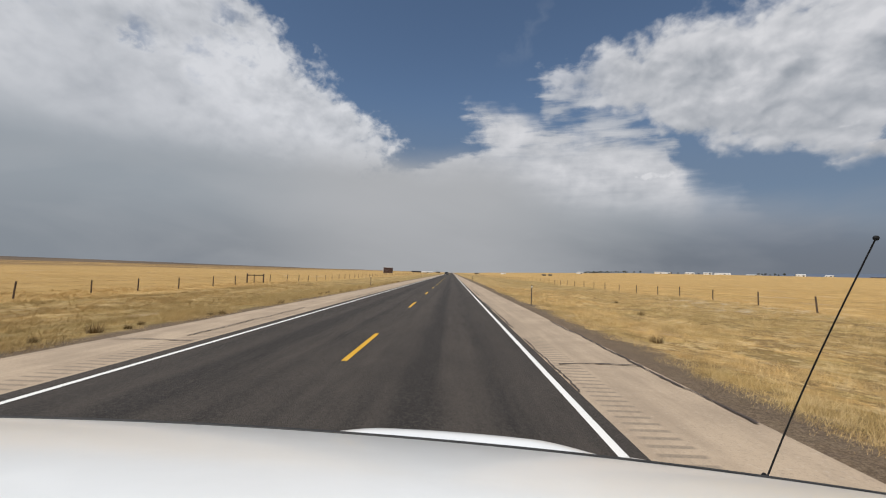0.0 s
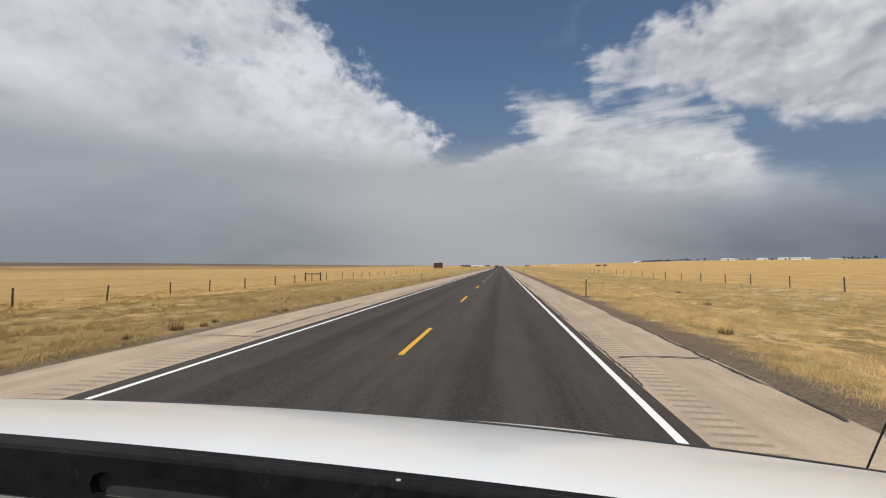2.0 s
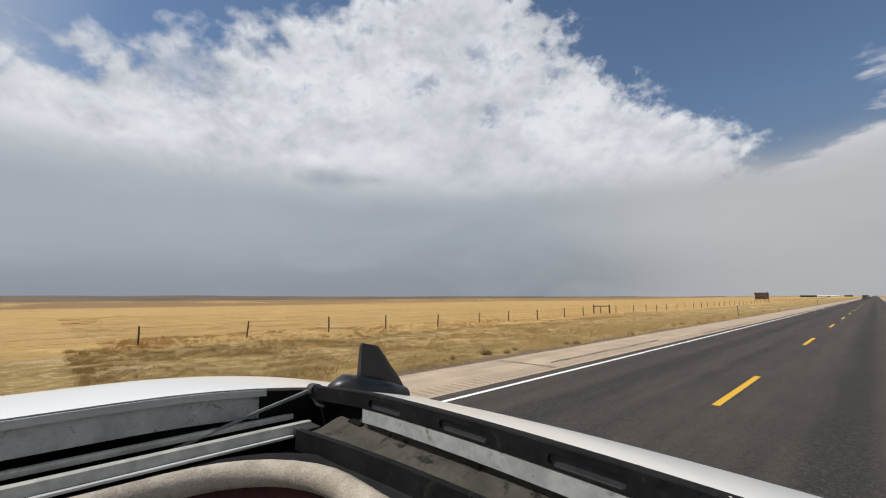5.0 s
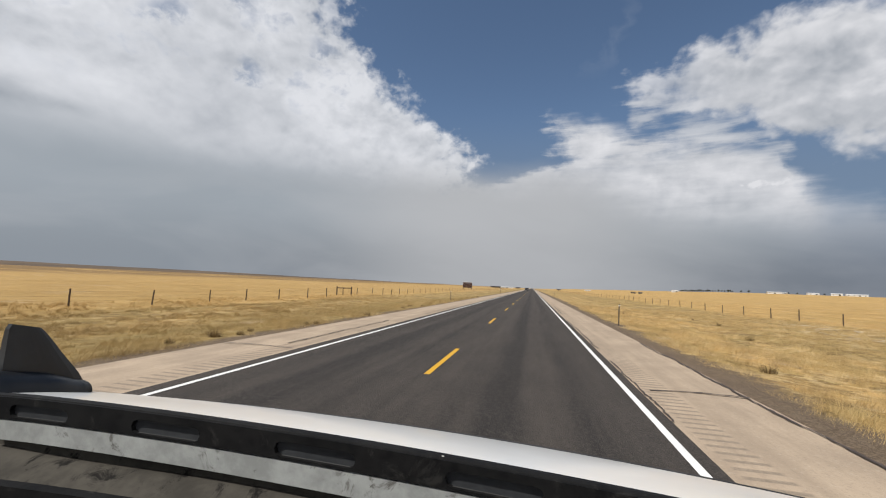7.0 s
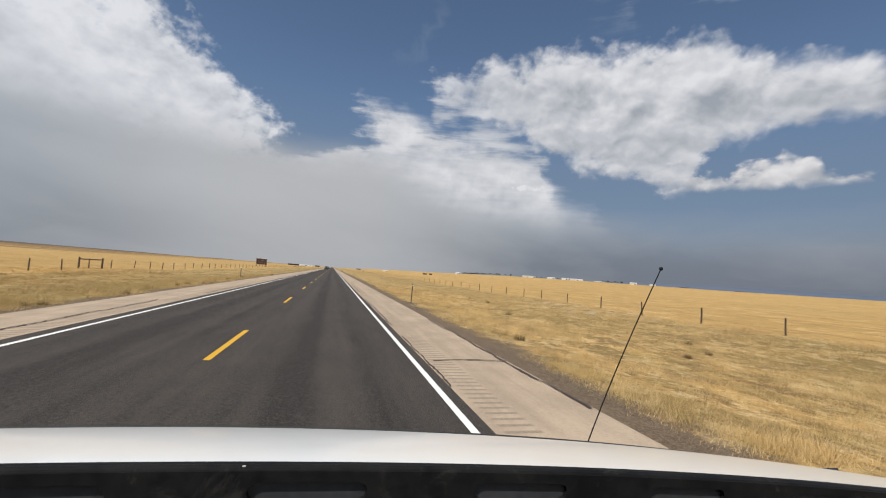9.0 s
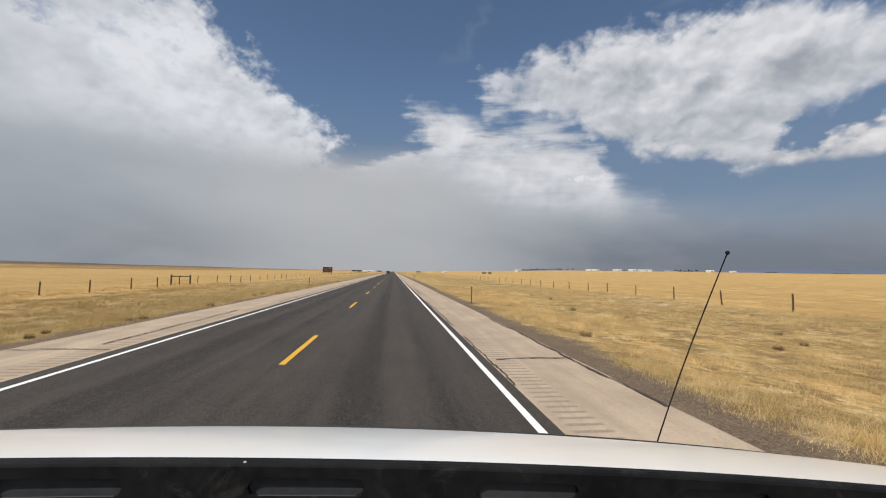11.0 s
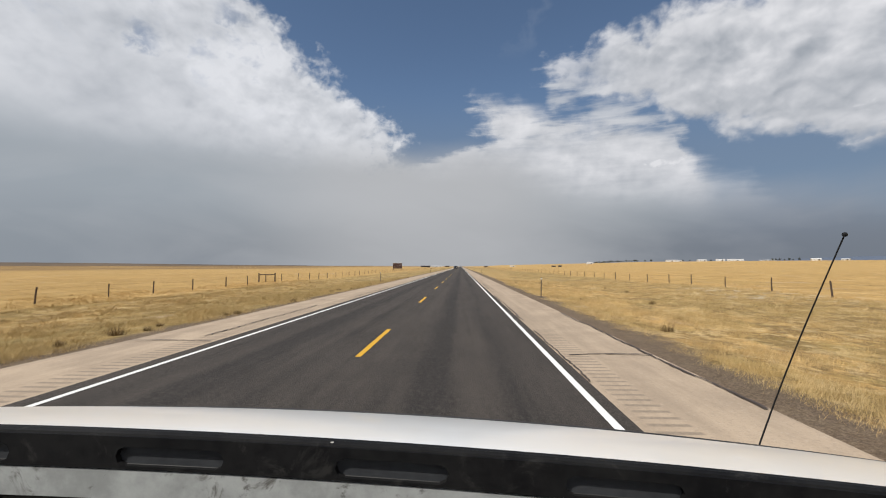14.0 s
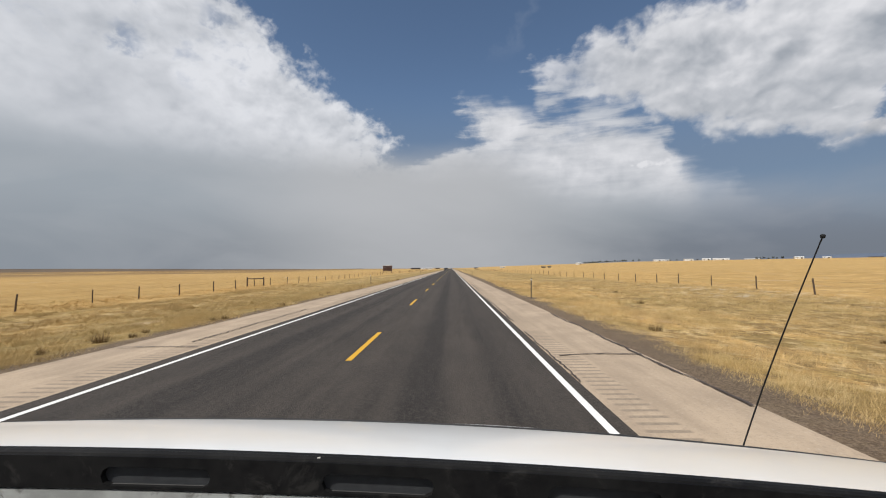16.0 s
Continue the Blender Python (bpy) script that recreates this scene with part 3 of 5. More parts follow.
def shoulder(name, x0, x1, r0, r1, label):
    """A pale shoulder with a band of rumble grooves between r0 and r1."""
    ys = [-300.0, -6.0]
    y = -6.0
    while y < 70.0:
        for d in (0.0, 0.045, 0.095, 0.140):
            ys.append(y + d + 0.02)
        y += PITCH
    ys += [90.0, 200.0, 600.0, 1500.0, 4400.0]
    cross = sorted({x0, x1, r0 - 0.05, r0, r1, r1 + 0.05})

    def z(x, yy):
        k = ((yy + 6.0 - 0.02) % PITCH) if -6.0 < yy < 70.0 else 0.0
        groove = 0.03 < k < 0.11 and r0 - 0.01 < x < r1 + 0.01
        return (-0.001 if groove else 0.004) - 0.012 * abs(x - (r0 + r1) / 2)
    ob = sheet(name, cross, ys, z, M_SHOULDER, smooth=False)
    return tagged(ob, label, "shoulder", kind="structure")


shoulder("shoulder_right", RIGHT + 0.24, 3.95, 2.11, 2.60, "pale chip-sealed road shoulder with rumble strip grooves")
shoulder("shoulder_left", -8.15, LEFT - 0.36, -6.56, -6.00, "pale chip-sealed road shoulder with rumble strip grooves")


def stripe(name, x, w, y0, y1, mat, label, parent, wave=0.0):
    n = max(2, min(80, int((y1 - y0) / 4)))
    v, f = [], []
    for i in range(n + 1):
        y = y0 + (y1 - y0) * (i / n) ** (2.2 if y1 > 500 else 1.0)
        d = wave * noise.noise((x, y * 0.4, 1.0))
        v += [(x - w / 2 + d, y, 0.016), (x + w / 2 + d, y, 0.016)]
        if i:
            k = 2 * i
            f.append((k - 2, k - 1, k + 1, k))
    return piece(name, v, f, mat, parent, label)


stripe("edge_line", RIGHT, 0.105, -40, 4300, M_WHITE_LINE, "worn white painted edge line", road, 0.012)
stripe("edge_line", LEFT, 0.105, -40, 4300, M_WHITE_LINE, "worn white painted edge line", road, 0.012)
DASH_LEN, DASH_STEP, DASH_AT = 3.6, 12.3, 8.2
dash_mesh = None
for i in range(-2, 42):
    if dash_mesh is None:
        d0 = stripe("centre_dash", 0.0, 0.12, 0.0, DASH_LEN, M_YELLOW, "yellow painted centre dash", road)
        dash_mesh = d0.data
    else:
        d0 = new("centre_dash", dash_mesh)
        d0.parent = road
        tagged(d0, "yellow painted centre dash")
    d0.location = (MIDDLE, DASH_AT + DASH_STEP * i, 0)


def crack(points, w, z, seed):
    """A ragged ribbon of tar along points."""
    rnd = random.Random(seed)
    path = []
    for (x0, y0), (x1, y1) in zip(points, points[1:]):
        n = max(2, int(math.hypot(x1 - x0, y1 - y0) / 0.12))
        for i in range(n):
            k = i / n
            path.append(Vector((x0 + (x1 - x0) * k + rnd.uniform(-.02, .02), y0 + (y1 - y0) * k + rnd.uniform(-.02, .02), z)))
    path.append(Vector((*points[-1], z)))
    v, f = [], []
    for i, p in enumerate(path):
        d = (path[min(i + 1, len(path) - 1)] - path[max(i - 1, 0)]).normalized()
        s = Vector((-d.y, d.x, 0)) * w * rnd.uniform(0.3, 0.75)
        v += [p - s, p + s]
        if i:
            f.append((2 * i - 2, 2 * i - 1, 2 * i + 1, 2 * i))
    return piece("sealed_crack", v, f, M_TAR, road, "dark tar crack seal")


def wander(x, y0, y1, amp, seed):
    rnd = random.Random(seed)
    pts, y = [], y0
    while y < y1:
        pts.append((x + rnd.uniform(-amp, amp), y))
        y += rnd.uniform(0.5, 1.1)
    return pts


crack(wander(2.03, 6.6, 12.5, 0.03, 1), 0.030, 0.016, 1)
crack(wander(2.05, 14.0, 26.0, 0.05, 2), 0.05, 0.016, 2)
crack(wander(2.2, 33.0, 47.0, 0.10, 3), 0.07, 0.016, 3)
crack([(2.2, 8.6), (2.9, 8.75), (3.9, 8.7)], 0.05, 0.014, 4)
crack([(2.1, 20.5), (3.0, 20.6), (3.9, 20.4)], 0.05, 0.014, 5)
crack([(2.1, 33.0), (3.9, 33.2)], 0.06, 0.014, 6)
crack(wander(3.88, 5.5, 17.0, 0.05, 7), 0.045, 0.008, 7)
crack([(-8.1, 9.8), (-7.2, 9.9), (-6.0, 9.8)], 0.045, 0.016, 8)
crack([(-8.1, 22.0), (-6.9, 22.2), (-5.9, 22.1)], 0.05, 0.016, 9)
crack(wander(-6.6, 10.5, 19.0, 0.06, 10), 0.04, 0.016, 10)
crack(wander(-6.2, 24.0, 36.0, 0.07, 11), 0.05, 0.016, 11)


# ---- fences ----
def post_mesh(h, r):
    bm = bmesh.new()
    tube(bm, [(0, 0, -0.3), (0.01, 0, h * 0.5), (0, 0.005, h - 0.02), (0, 0.005, h)], [r * 1.05, r, r * 0.95, r * 0.8], 7)
    me = bpy.data.meshes.new("post")
    bm.to_mesh(me)
    bm.free()
    me.materials.append(M_POST)
    return me


POSTS = [post_mesh(1.08, 0.050), post_mesh(1.15, 0.058), post_mesh(1.0, 0.045)]


def fence(x, y0, gap, n, label, seed):
    rnd = random.Random(seed)
    f = tagged(new("wire_fence"), label, "fence")
    f.location = (x, y0, height(x, y0))
    tops = []
    for i in range(n):
        px, py = x + rnd.uniform(-.08, .08), y0 + gap * i + rnd.uniform(-.5, .5)
        ob = new("post", rnd.choice(POSTS))
        ob.parent = f
        lean = pose(0, 0, 0, rnd.gauss(0, 2.0), rnd.gauss(0, 2.0), rnd.uniform(0, 360))
        ob.matrix_basis = Matrix.Translation((px - x, py - y0, height(px, py) - height(x, y0))) @ lean
        tops.append((px - x, py - y0, height(px, py) - height(x, y0)))
    for k, zz in enumerate((0.35, 0.62, 0.92)):
        bm = bmesh.new()
        tube(bm, [(a - 0.07 * (1 if x > 0 else -1), b, c + zz) for a, b, c in tops], 0.0035, 3)
        part("wire", bm, M_WIRE, f, "thin rusty fence wire")
    return f


fence(-27.0, -12.0, 5.3, 88, "weathered wooden post and wire fence on dry grass", 21)
fence(25.0, -10.0, 5.6, 84, "weathered wooden post and wire fence along the prairie", 22)


def brace(x, y, rz):
    """A corner brace of the fence: two stout posts and a rail."""
    b = tagged(new("fence_brace"), "stout timber H-shaped fence brace in dry grass", "fence brace")
    b.matrix_basis = pose(x, y, height(x, y), 0, 0, rz)
    for s in (-1.1, 1.1):
        bm = bmesh.new()
        tube(bm, [(s, 0, -0.3), (s, 0, 1.25), (s, 0, 1.3)], [0.10, 0.095, 0.07], 8)
        part("post", bm, M_POST, b)
    bm = bmesh.new()
    tube(bm, [(-1.1, 0, 1.05), (1.1, 0, 1.08)], 0.065, 8)
    part("rail", bm, M_POST, b)


brace(-27.5, 58.0, 8)


def marker(x, y, lean):
    """A roadside delineator: steel post with a small reflector."""
    d = tagged(new("delineator_post"), "thin brown steel delineator post with a reflector", "road marker", "roadside delineators")
    d.matrix_basis = pose(x, y, height(x, y), lean, lean * 0.6, 0)
    bm = bmesh.new()
    box(bm, -0.03, 0.03, -0.006, 0.006, -0.2, 1.2, 0.003)
    box(bm, -0.008, 0.008, 0.004, 0.03, -0.2, 1.2, 0.002)
    part("post", bm, M_STEEL_POST, d)
    bm = bmesh.new()
    g = bmesh.ops.create_cone(bm, cap_ends=True, segments=14, radius1=0.042, radius2=0.038, depth=0.012)
    bmesh.ops.rotate(bm, verts=g["verts"], matrix=Matrix.Rotation(radians(90), 3, "X"))
    bmesh.ops.translate(bm, verts=g["verts"], vec=(0, -0.013, 1.12))
    part("reflector", bm, M_REFLECTOR, d, "small round white reflector")


marker(4.75, 25.0, 1.5)
marker(4.8, 96.0, -1.0)
marker(-9.1, 47.0, -2.0)
marker(-9.0, 122.0, 1.0)


# ---- billboard ----
def billboard(x, y, turn):
    b = tagged(new("billboard"), "weathered brown timber billboard on posts, seen from behind", "billboard")
    b.matrix_basis = pose(x, y, height(x, y), 0, 0, turn)
    W, Z0, Z1 = 4.7, 0.95, 3.75
    for i in range(4):
        s = -W / 2 + 0.35 + i * (W - 0.7) / 3
        bm = bmesh.new()
        box(bm, s - 0.09, s + 0.09, -0.22, -0.04, -0.4, Z1 + 0.05, 0.01)
        part("post", bm, M_TIMBER, b)
    for z in (Z0 + 0.15, (Z0 + Z1) / 2, Z1 - 0.15):
        bm = bmesh.new()
        box(bm, -W / 2 - 0.1, W / 2 + 0.1, -0.04, 0.05, z - 0.07, z + 0.07, 0.008)
        part("rail", bm, M_TIMBER, b)
    for i in range(9):
        bm = bmesh.new()
        z = Z0 + i * (Z1 - Z0) / 9
        box(bm, -W / 2, W / 2, 0.054, 0.085, z, z + (Z1 - Z0) / 9 - 0.012, 0.004)
        part("plank", bm, M_BOARD, b)
    for s in (-1, 1):
        bm = bmesh.new()
        box(bm, s * W / 2 - 0.05, s * W / 2 + 0.05, 0.088, 0.20, Z0 - 0.05, Z1 + 0.05, 0.01)
        part("side_trim", bm, M_WHITE_WALL, b, "white painted side trim")
    bm = bmesh.new()
    box(bm, -W / 2 - 0.05, W / 2 + 0.05, 0.088, 0.20, Z1 + 0.054, Z1 + 0.15, 0.01)
    part("top_trim", bm, M_WHITE_WALL, b, "white painted top trim")


billboard(-33.0, 215.0, 4)


# ---- far farm buildings ----
def shed(name, az, dist, w, d, h, wall, turn, label, z=None):
    x, y = dist * math.sin(radians(az)), dist * math.cos(radians(az))
    s = tagged(new(name), label, "building", "distant buildings")
    s.matrix_basis = pose(x, y, height(x, y) if z is None else z, 0, 0, -az + turn)
    w, h = w * 0.72, h * 0.62
    rise = h * 0.32
    v = [(-w / 2, -d / 2, -0.6), (w / 2, -d / 2, -0.6), (w / 2, d / 2, -0.6), (-w / 2, d / 2, -0.6), (-w / 2, -d / 2, h), (w / 2, -d / 2, h), (w / 2, d / 2, h), (-w / 2, d / 2, h), (-w / 2, 0, h + rise), (w / 2, 0, h + rise)]
    piece("wall", v, [(0, 1, 5, 4), (2, 3, 7, 6), (1, 2, 6, 9, 5), (3, 0, 4, 8, 7)], wall, s)
    e, t = 0.5, 0.18
    r = [(-w / 2 - e, -d / 2 - e, h - 0.25), (w / 2 + e, -d / 2 - e, h - 0.25), (w / 2 + e, 0, h + rise + 0.05), (-w / 2 - e, 0, h + rise + 0.05), (w / 2 + e, d / 2 + e, h - 0.25), (-w / 2 - e, d / 2 + e, h - 0.25)]
    r2 = [(a, b, c + t) for a, b, c in r]
    piece("roof", r + r2, [(0, 1, 2, 3), (3, 2, 4, 5), (6, 9, 8, 7), (9, 11, 10, 8), (0, 6, 7, 1), (5, 4, 10, 11), (0, 3, 9, 6), (3, 5, 11, 9), (1, 7, 8, 2), (2, 8, 10, 4)], M_ROOFING if wall is not M_DARK_WALL else M_DARK_WALL, s)
    n = max(2, int(w / 7))
    for i in range(n):
        cx = -w / 2 + (i + 0.5) * w / n
        bm = bmesh.new()
        if i == n // 2:
            box(bm, cx - 1.6, cx + 1.6, -d / 2 - 0.09, -d / 2 - 0.01, -0.2, h * 0.75)
            part("door", bm, M_DARK_WALL, s, "dark roller door")
        else:
            box(bm, cx - 0.7, cx + 0.7, -d / 2 - 0.07, -d / 2 - 0.01, h * 0.38, h * 0.7)
            part("window", bm, M_FAR_GLASS, s)
    return s


for az, dist, w, d, h, wall, turn in (
        (-4.9, 880, 26, 12, 3.6, M_DARK_WALL, 10), (-3.4, 900, 34, 12, 3.4, M_WHITE_WALL, 8), (-1.9, 1250, 18, 10, 4.0, M_DARK_WALL, 0),
        (3.4, 1300, 16, 9, 3.5, M_DARK_WALL, 5), (7.0, 1250, 20, 9, 3.5, M_WHITE_WALL, 5),
        (12.4, 800, 9, 7, 3.0, M_DARK_WALL, 12), (13.2, 805, 8, 7, 3.0, M_DARK_WALL, -6), (16.9, 1130, 16, 10, 6.0, M_WHITE_WALL, 20),
        (26.3, 1150, 34, 14, 5.0, M_WHITE_WALL, 10), (27.2, 1160, 12, 9, 4.0, M_WHITE_WALL, -20), (29.4, 1180, 26, 12, 6.0, M_WHITE_WALL, 15),
        (31.2, 1160, 24, 12, 6.5, M_WHITE_WALL, 0), (32.6, 1170, 44, 14, 6.0, M_WHITE_WALL, 5), (35.5, 1180, 40, 12, 3.2, M_ROOFING, 0),
        (39.4, 1190, 22, 10, 6.5, M_WHITE_WALL, 10), (41.6, 1190, 18, 10, 5.0, M_WHITE_WALL, -10), (45.0, 1220, 30, 12, 3.6, M_DARK_WALL, 0), (50.5, 1230, 36, 12, 3.2, M_DARK_WALL, 0)):
    shed("farm_building", az, dist, w, d, h, wall, turn,
         "low dark farm shed on the prairie skyline" if wall is M_DARK_WALL else "low white farm building on the prairie skyline")


def clumps(centres, per, size, leaf, rnd):
    """Many small leaf cards round the centres."""
    v, f = [], []
    for cx, cy, cz, r in centres:
        for _ in range(per):
            d = Vector((rnd.gauss(0, 1), rnd.gauss(0, 1), rnd.gauss(0, 1))).normalized() * r * rnd.random() ** 0.4
            p = Vector((cx, cy, cz)) + d
            u = Vector((rnd.gauss(0, 1), rnd.gauss(0, 1), rnd.gauss(0, 1))).normalized() * size * rnd.uniform(.5, 1.2)
            w = u.orthogonal().normalized() * size * leaf
            k = len(v)
            v += [p - u, p + w, p + u, p - w]
            f.append((k, k + 1, k + 2, k + 3))
    return v, f


def tree_kind(seed, h):
    rnd = random.Random(seed)
    t = new("tree")
    bm = bmesh.new()
    tube(bm, [(0, 0, -0.5), (0.1, 0, h * 0.3), (0.05, 0.1, h * 0.8)], [h * 0.035, h * 0.025, h * 0.01], 6)
    for k in range(4):
        a = k * 1.6 + rnd.random()
        tube(bm, [(0.08, 0, h * 0.35), (math.cos(a) * h * 0.22, math.sin(a) * h * 0.22, h * (0.55 + 0.08 * k))], [h * 0.015, h * 0.006], 5)
    part("trunk", bm, M_POST, t)
    cs = [(rnd.uniform(-.28, .28) * h, rnd.uniform(-.28, .28) * h, h * rnd.uniform(.35, .88), h * rnd.uniform(.12, .24)) for _ in range(11)]
    v, f = clumps(cs, 60, h * 0.05, 0.6, rnd)
    piece("crown", v, f, M_LEAF, t)
    return tagged(t, "dark green farmstead tree on the skyline", "tree", "farm trees")


TREES = [tree_kind(31, 5.2), tree_kind(32, 6.2), tree_kind(33, 4.2)]
rnd = random.Random(5)
placed = 0
for az in (17.6, 18.1, 18.5, 18.8, 19.1, 19.4, 19.8, 20.1, 20.5, 21.0, 21.6, 21.9, 22.6, 28.2, 30.3, 17.8, 18.3, 18.65, 18.95, 19.25, 19.6, 20.3, 20.75, 21.3, 22.2, 22.4, 23.4, 24.1, 27.5, 31.4, 35.9, 36.2, 36.5, 36.9, 37.3, 37.6, 38.1):
    dist = rnd.uniform(1130, 1190)
    x, y = dist * math.sin(radians(az)), dist * math.cos(radians(az))
    m = pose(x, y, height(x, y), 0, 0, rnd.uniform(0, 360))
    if placed < 3:
        TREES[placed].matrix_basis = m
    else:
        copy_thing(rnd.choice(TREES), m)
    placed += 1


# ---- far hills ----
def ridge(name, a0, a1, dist, fh, mat, label):
    v, f = [], []
    n = 60
    for i in range(n + 1):
        az = a0 + (a1 - a0) * i / n
        s, c = math.sin(radians(az)), math.cos(radians(az))
        h = fh(az)
        for dd, hh in ((-500, -3.0), (-200, h * 0.55), (0, h), (400, -3.0)):
            v.append((s * (dist + dd), c * (dist + dd), hh))
        if i:
            k = 4 * i
            for j in range(3):
                f.append((k - 4 + j, k - 3 + j, k + 1 + j, k + j))
    ob = piece(name, v, f, mat, smooth=True)
    return tagged(ob, label, "hill", kind="structure")


ridge("backdrop_hill_brown", -100, -12, 2600, lambda a: 4.0 + 15.0 * soft(-a, 12, 52) + 12.0 * soft(-a, 52, 82) + 2.5 * noise.noise((a * 0.15, 0, 0)), M_HILL, "low dark brown hill on the horizon")
ridge("backdrop_hills_blue", 30, 100, 3900, lambda a: 26.0 + 48.0 * soft(a, 30, 46) + 8.0 * noise.noise((a * 0.12, 3, 0)), M_HAZE_HILL, "hills on the far horizon with blue air haze painted into their colour")

# ---- the white car with its open sunroof ----
EYE = 1.8
CX = 0.05


def roof_z(x, y):
    """Roof skin: leaning with the crown of the road, falling to the windscreen."""
    z = EYE - 0.195 - 0.035 * (x + 0.1) - 0.07 * (x + 0.1) ** 2
    z += 0.10 * (1 - (y / 0.545) ** 2) if y > 0 else 0.10 - 0.012 * y * y
    side = abs(x - CX)
    if side > 0.88:
        z -= 3.0 * (side - 0.88) ** 2
    return z


car = tagged(new("white_car"), "white car with an open sunroof standing on the highway", "car")
OX0, OX1, OY0, OY1 = -0.605, 0.70, -0.55, 0.243
rx = sorted(set(spread([(CX - 1.02, OX0, 14), (OX0, OX1, 40), (OX1, CX + 1.02, 14)])))
ry = sorted(set(spread([(-2.3, OY0, 14), (OY0, OY1, 16), (OY1, 0.548, 14)])))
roof = sheet("roof", rx, ry, roof_z, M_CAR, car, lambda x, y: not (OX0 < x < OX1 and OY0 < y < OY1), label="glossy white roof panel")

bm = bmesh.new()
tube(bm, [(x, 0.553, roof_z(x, 0.548) - 0.005) for x in rx], 0.0055, 6)
part("windscreen_seal", bm, M_RUBBER, car, "black rubber seal at the roof's front edge")


def def_top(x):
    return EYE - 0.0995 - 0.035 * (x + 0.06) - 0.085 * (x + 0.1) ** 2 - 0.006 * soft(abs(x - 0.03), 0.45, 0.62)


def deflector():
    """The pop-up wind deflector: a black bar with a row of long slots."""
    d = new("wind_deflector")
    d.parent = car
    tagged(d, "dusty black plastic wind deflector bar with slots")
    bm = bmesh.new()
    y0, y1 = 0.2205, 0.232
    H = 0.0180
    pitch, first, length = 0.1252, -0.436, 0.0625
    x_end0, x_end1 = -0.592, 0.66

    def ring(pts, y):
        return [bm.verts.new((x, y, z)) for x, z in pts]
    cells = [(first + i * pitch, first + i * pitch + length) for i in range(9)]
    cuts = [x_end0] + [(cells[i][1] + cells[i + 1][0]) / 2 for i in range(8)] + [x_end1]
    for i, (a, b) in enumerate(cells):
        c0, c1 = cuts[i], cuts[i + 1]
        if i == 0:
            c0 = cells[0][0] - 0.03
        if i == 8:
            c1 = cells[8][1] + 0.03
        n = 6
        inner, outer = [], []
        zc = lambda x: def_top(x) - 0.0110
        hz = 0.0052
        for k in range(n + 1):
            t = k / n
            x = a + hz + (b - a - 2 * hz) * t
            inner.append((x, zc(x) + hz))
            outer.append((c0 + (c1 - c0) * t, def_top(c0 + (c1 - c0) * t)))
        for k in (1, 2, 3):
            g = radians(90 - 45 * k)
            inner.append((b - hz + hz * math.cos(g), zc(b - hz) + hz * math.sin(g)))
            outer.append((c1, def_top(c1) - H * k / 4))
        for k in range(n + 1):
            t = 1 - k / n
            x = a + hz + (b - a - 2 * hz) * t
            inner.append((x, zc(x) - hz))
            outer.append((c0 + (c1 - c0) * t, def_top(c0 + (c1 - c0) * t) - H))
        for k in (1, 2, 3):
            g = radians(-90 - 45 * k)
            inner.append((a + hz + hz * math.cos(g), zc(a + hz) + hz * math.sin(g)))
            outer.append((c0, def_top(c0) - H * (4 - k) / 4))
        ri, ro, rb, rob = ring(inner, y0), ring(outer, y0), ring(inner, y0 + 0.006), ring(outer, y1)
        m = len(inner)
        for k in range(m):
            q = (k + 1) % m
            bm.faces.new((ro[k], ro[q], ri[q], ri[k]))
            bm.faces.new((ri[k], ri[q], rb[q], rb[k]))
            if k < n or n + 4 <= k < 2 * n + 4:
                bm.faces.new((ro[q], ro[k], rob[k], rob[q]))
        bm.faces.new(rb)
        ins = bmesh.new()
        w = [ins.verts.new((x, y0 + 0.0034, z)) for x, z in inner]
        ins.faces.new(w)
        part("slot_insert", ins, M_SLOT, d, "dusty grey recess of a slot")
    for xa, xb in ((x_end0, cells[0][0] - 0.03), (cells[8][1] + 0.03, x_end1)):
        cols = []
        for k in range(7):
            x = xa + (xb - xa) * k / 6
            t = def_top(x)
            cols.append([bm.verts.new(p) for p in ((x, y0, t), (x, y0, t - H / 4), (x, y0, t - H / 2), (x, y0, t - H * 3 / 4), (x, y0, t - H), (x, y1, t - H), (x, y1, t))])
        for p, q in zip(cols, cols[1:]):
            for m in range(7):
                bm.faces.new((p[m], p[(m + 1) % 7], q[(m + 1) % 7], q[m]))
    bmesh.ops.remove_doubles(bm, verts=bm.verts, dist=1e-5)
    bar = part("bar", bm, M_BLACK_PLASTIC, d)
    # rounded upper lip, a nick in it and mounting screws
    bm = bmesh.new()
    xs = spread([(x_end0, x_end1, 48)])
    tube(bm, [(x, 0.2245, def_top(x) - 0.0012) for x in xs], 0.0030, 8)
    part("lip", bm, M_BLACK_PLASTIC, d)
    bm = bmesh.new()
    box(bm, -0.0640, -0.0620, 0.2230, 0.2245, def_top(-0.06) + 0.0008, def_top(-0.06) + 0.0017, 0.0004)
    part("chip", bm, M_RAIL, d, "worn pale chip on the lip")
    bm = bmesh.new()
    tube(bm, [(x, 0.2235, def_top(x) - H + 0.0005) for x in xs], 0.0016, 6)
    part("lower_edge", bm, M_RUBBER, d)
    return d


deflector()

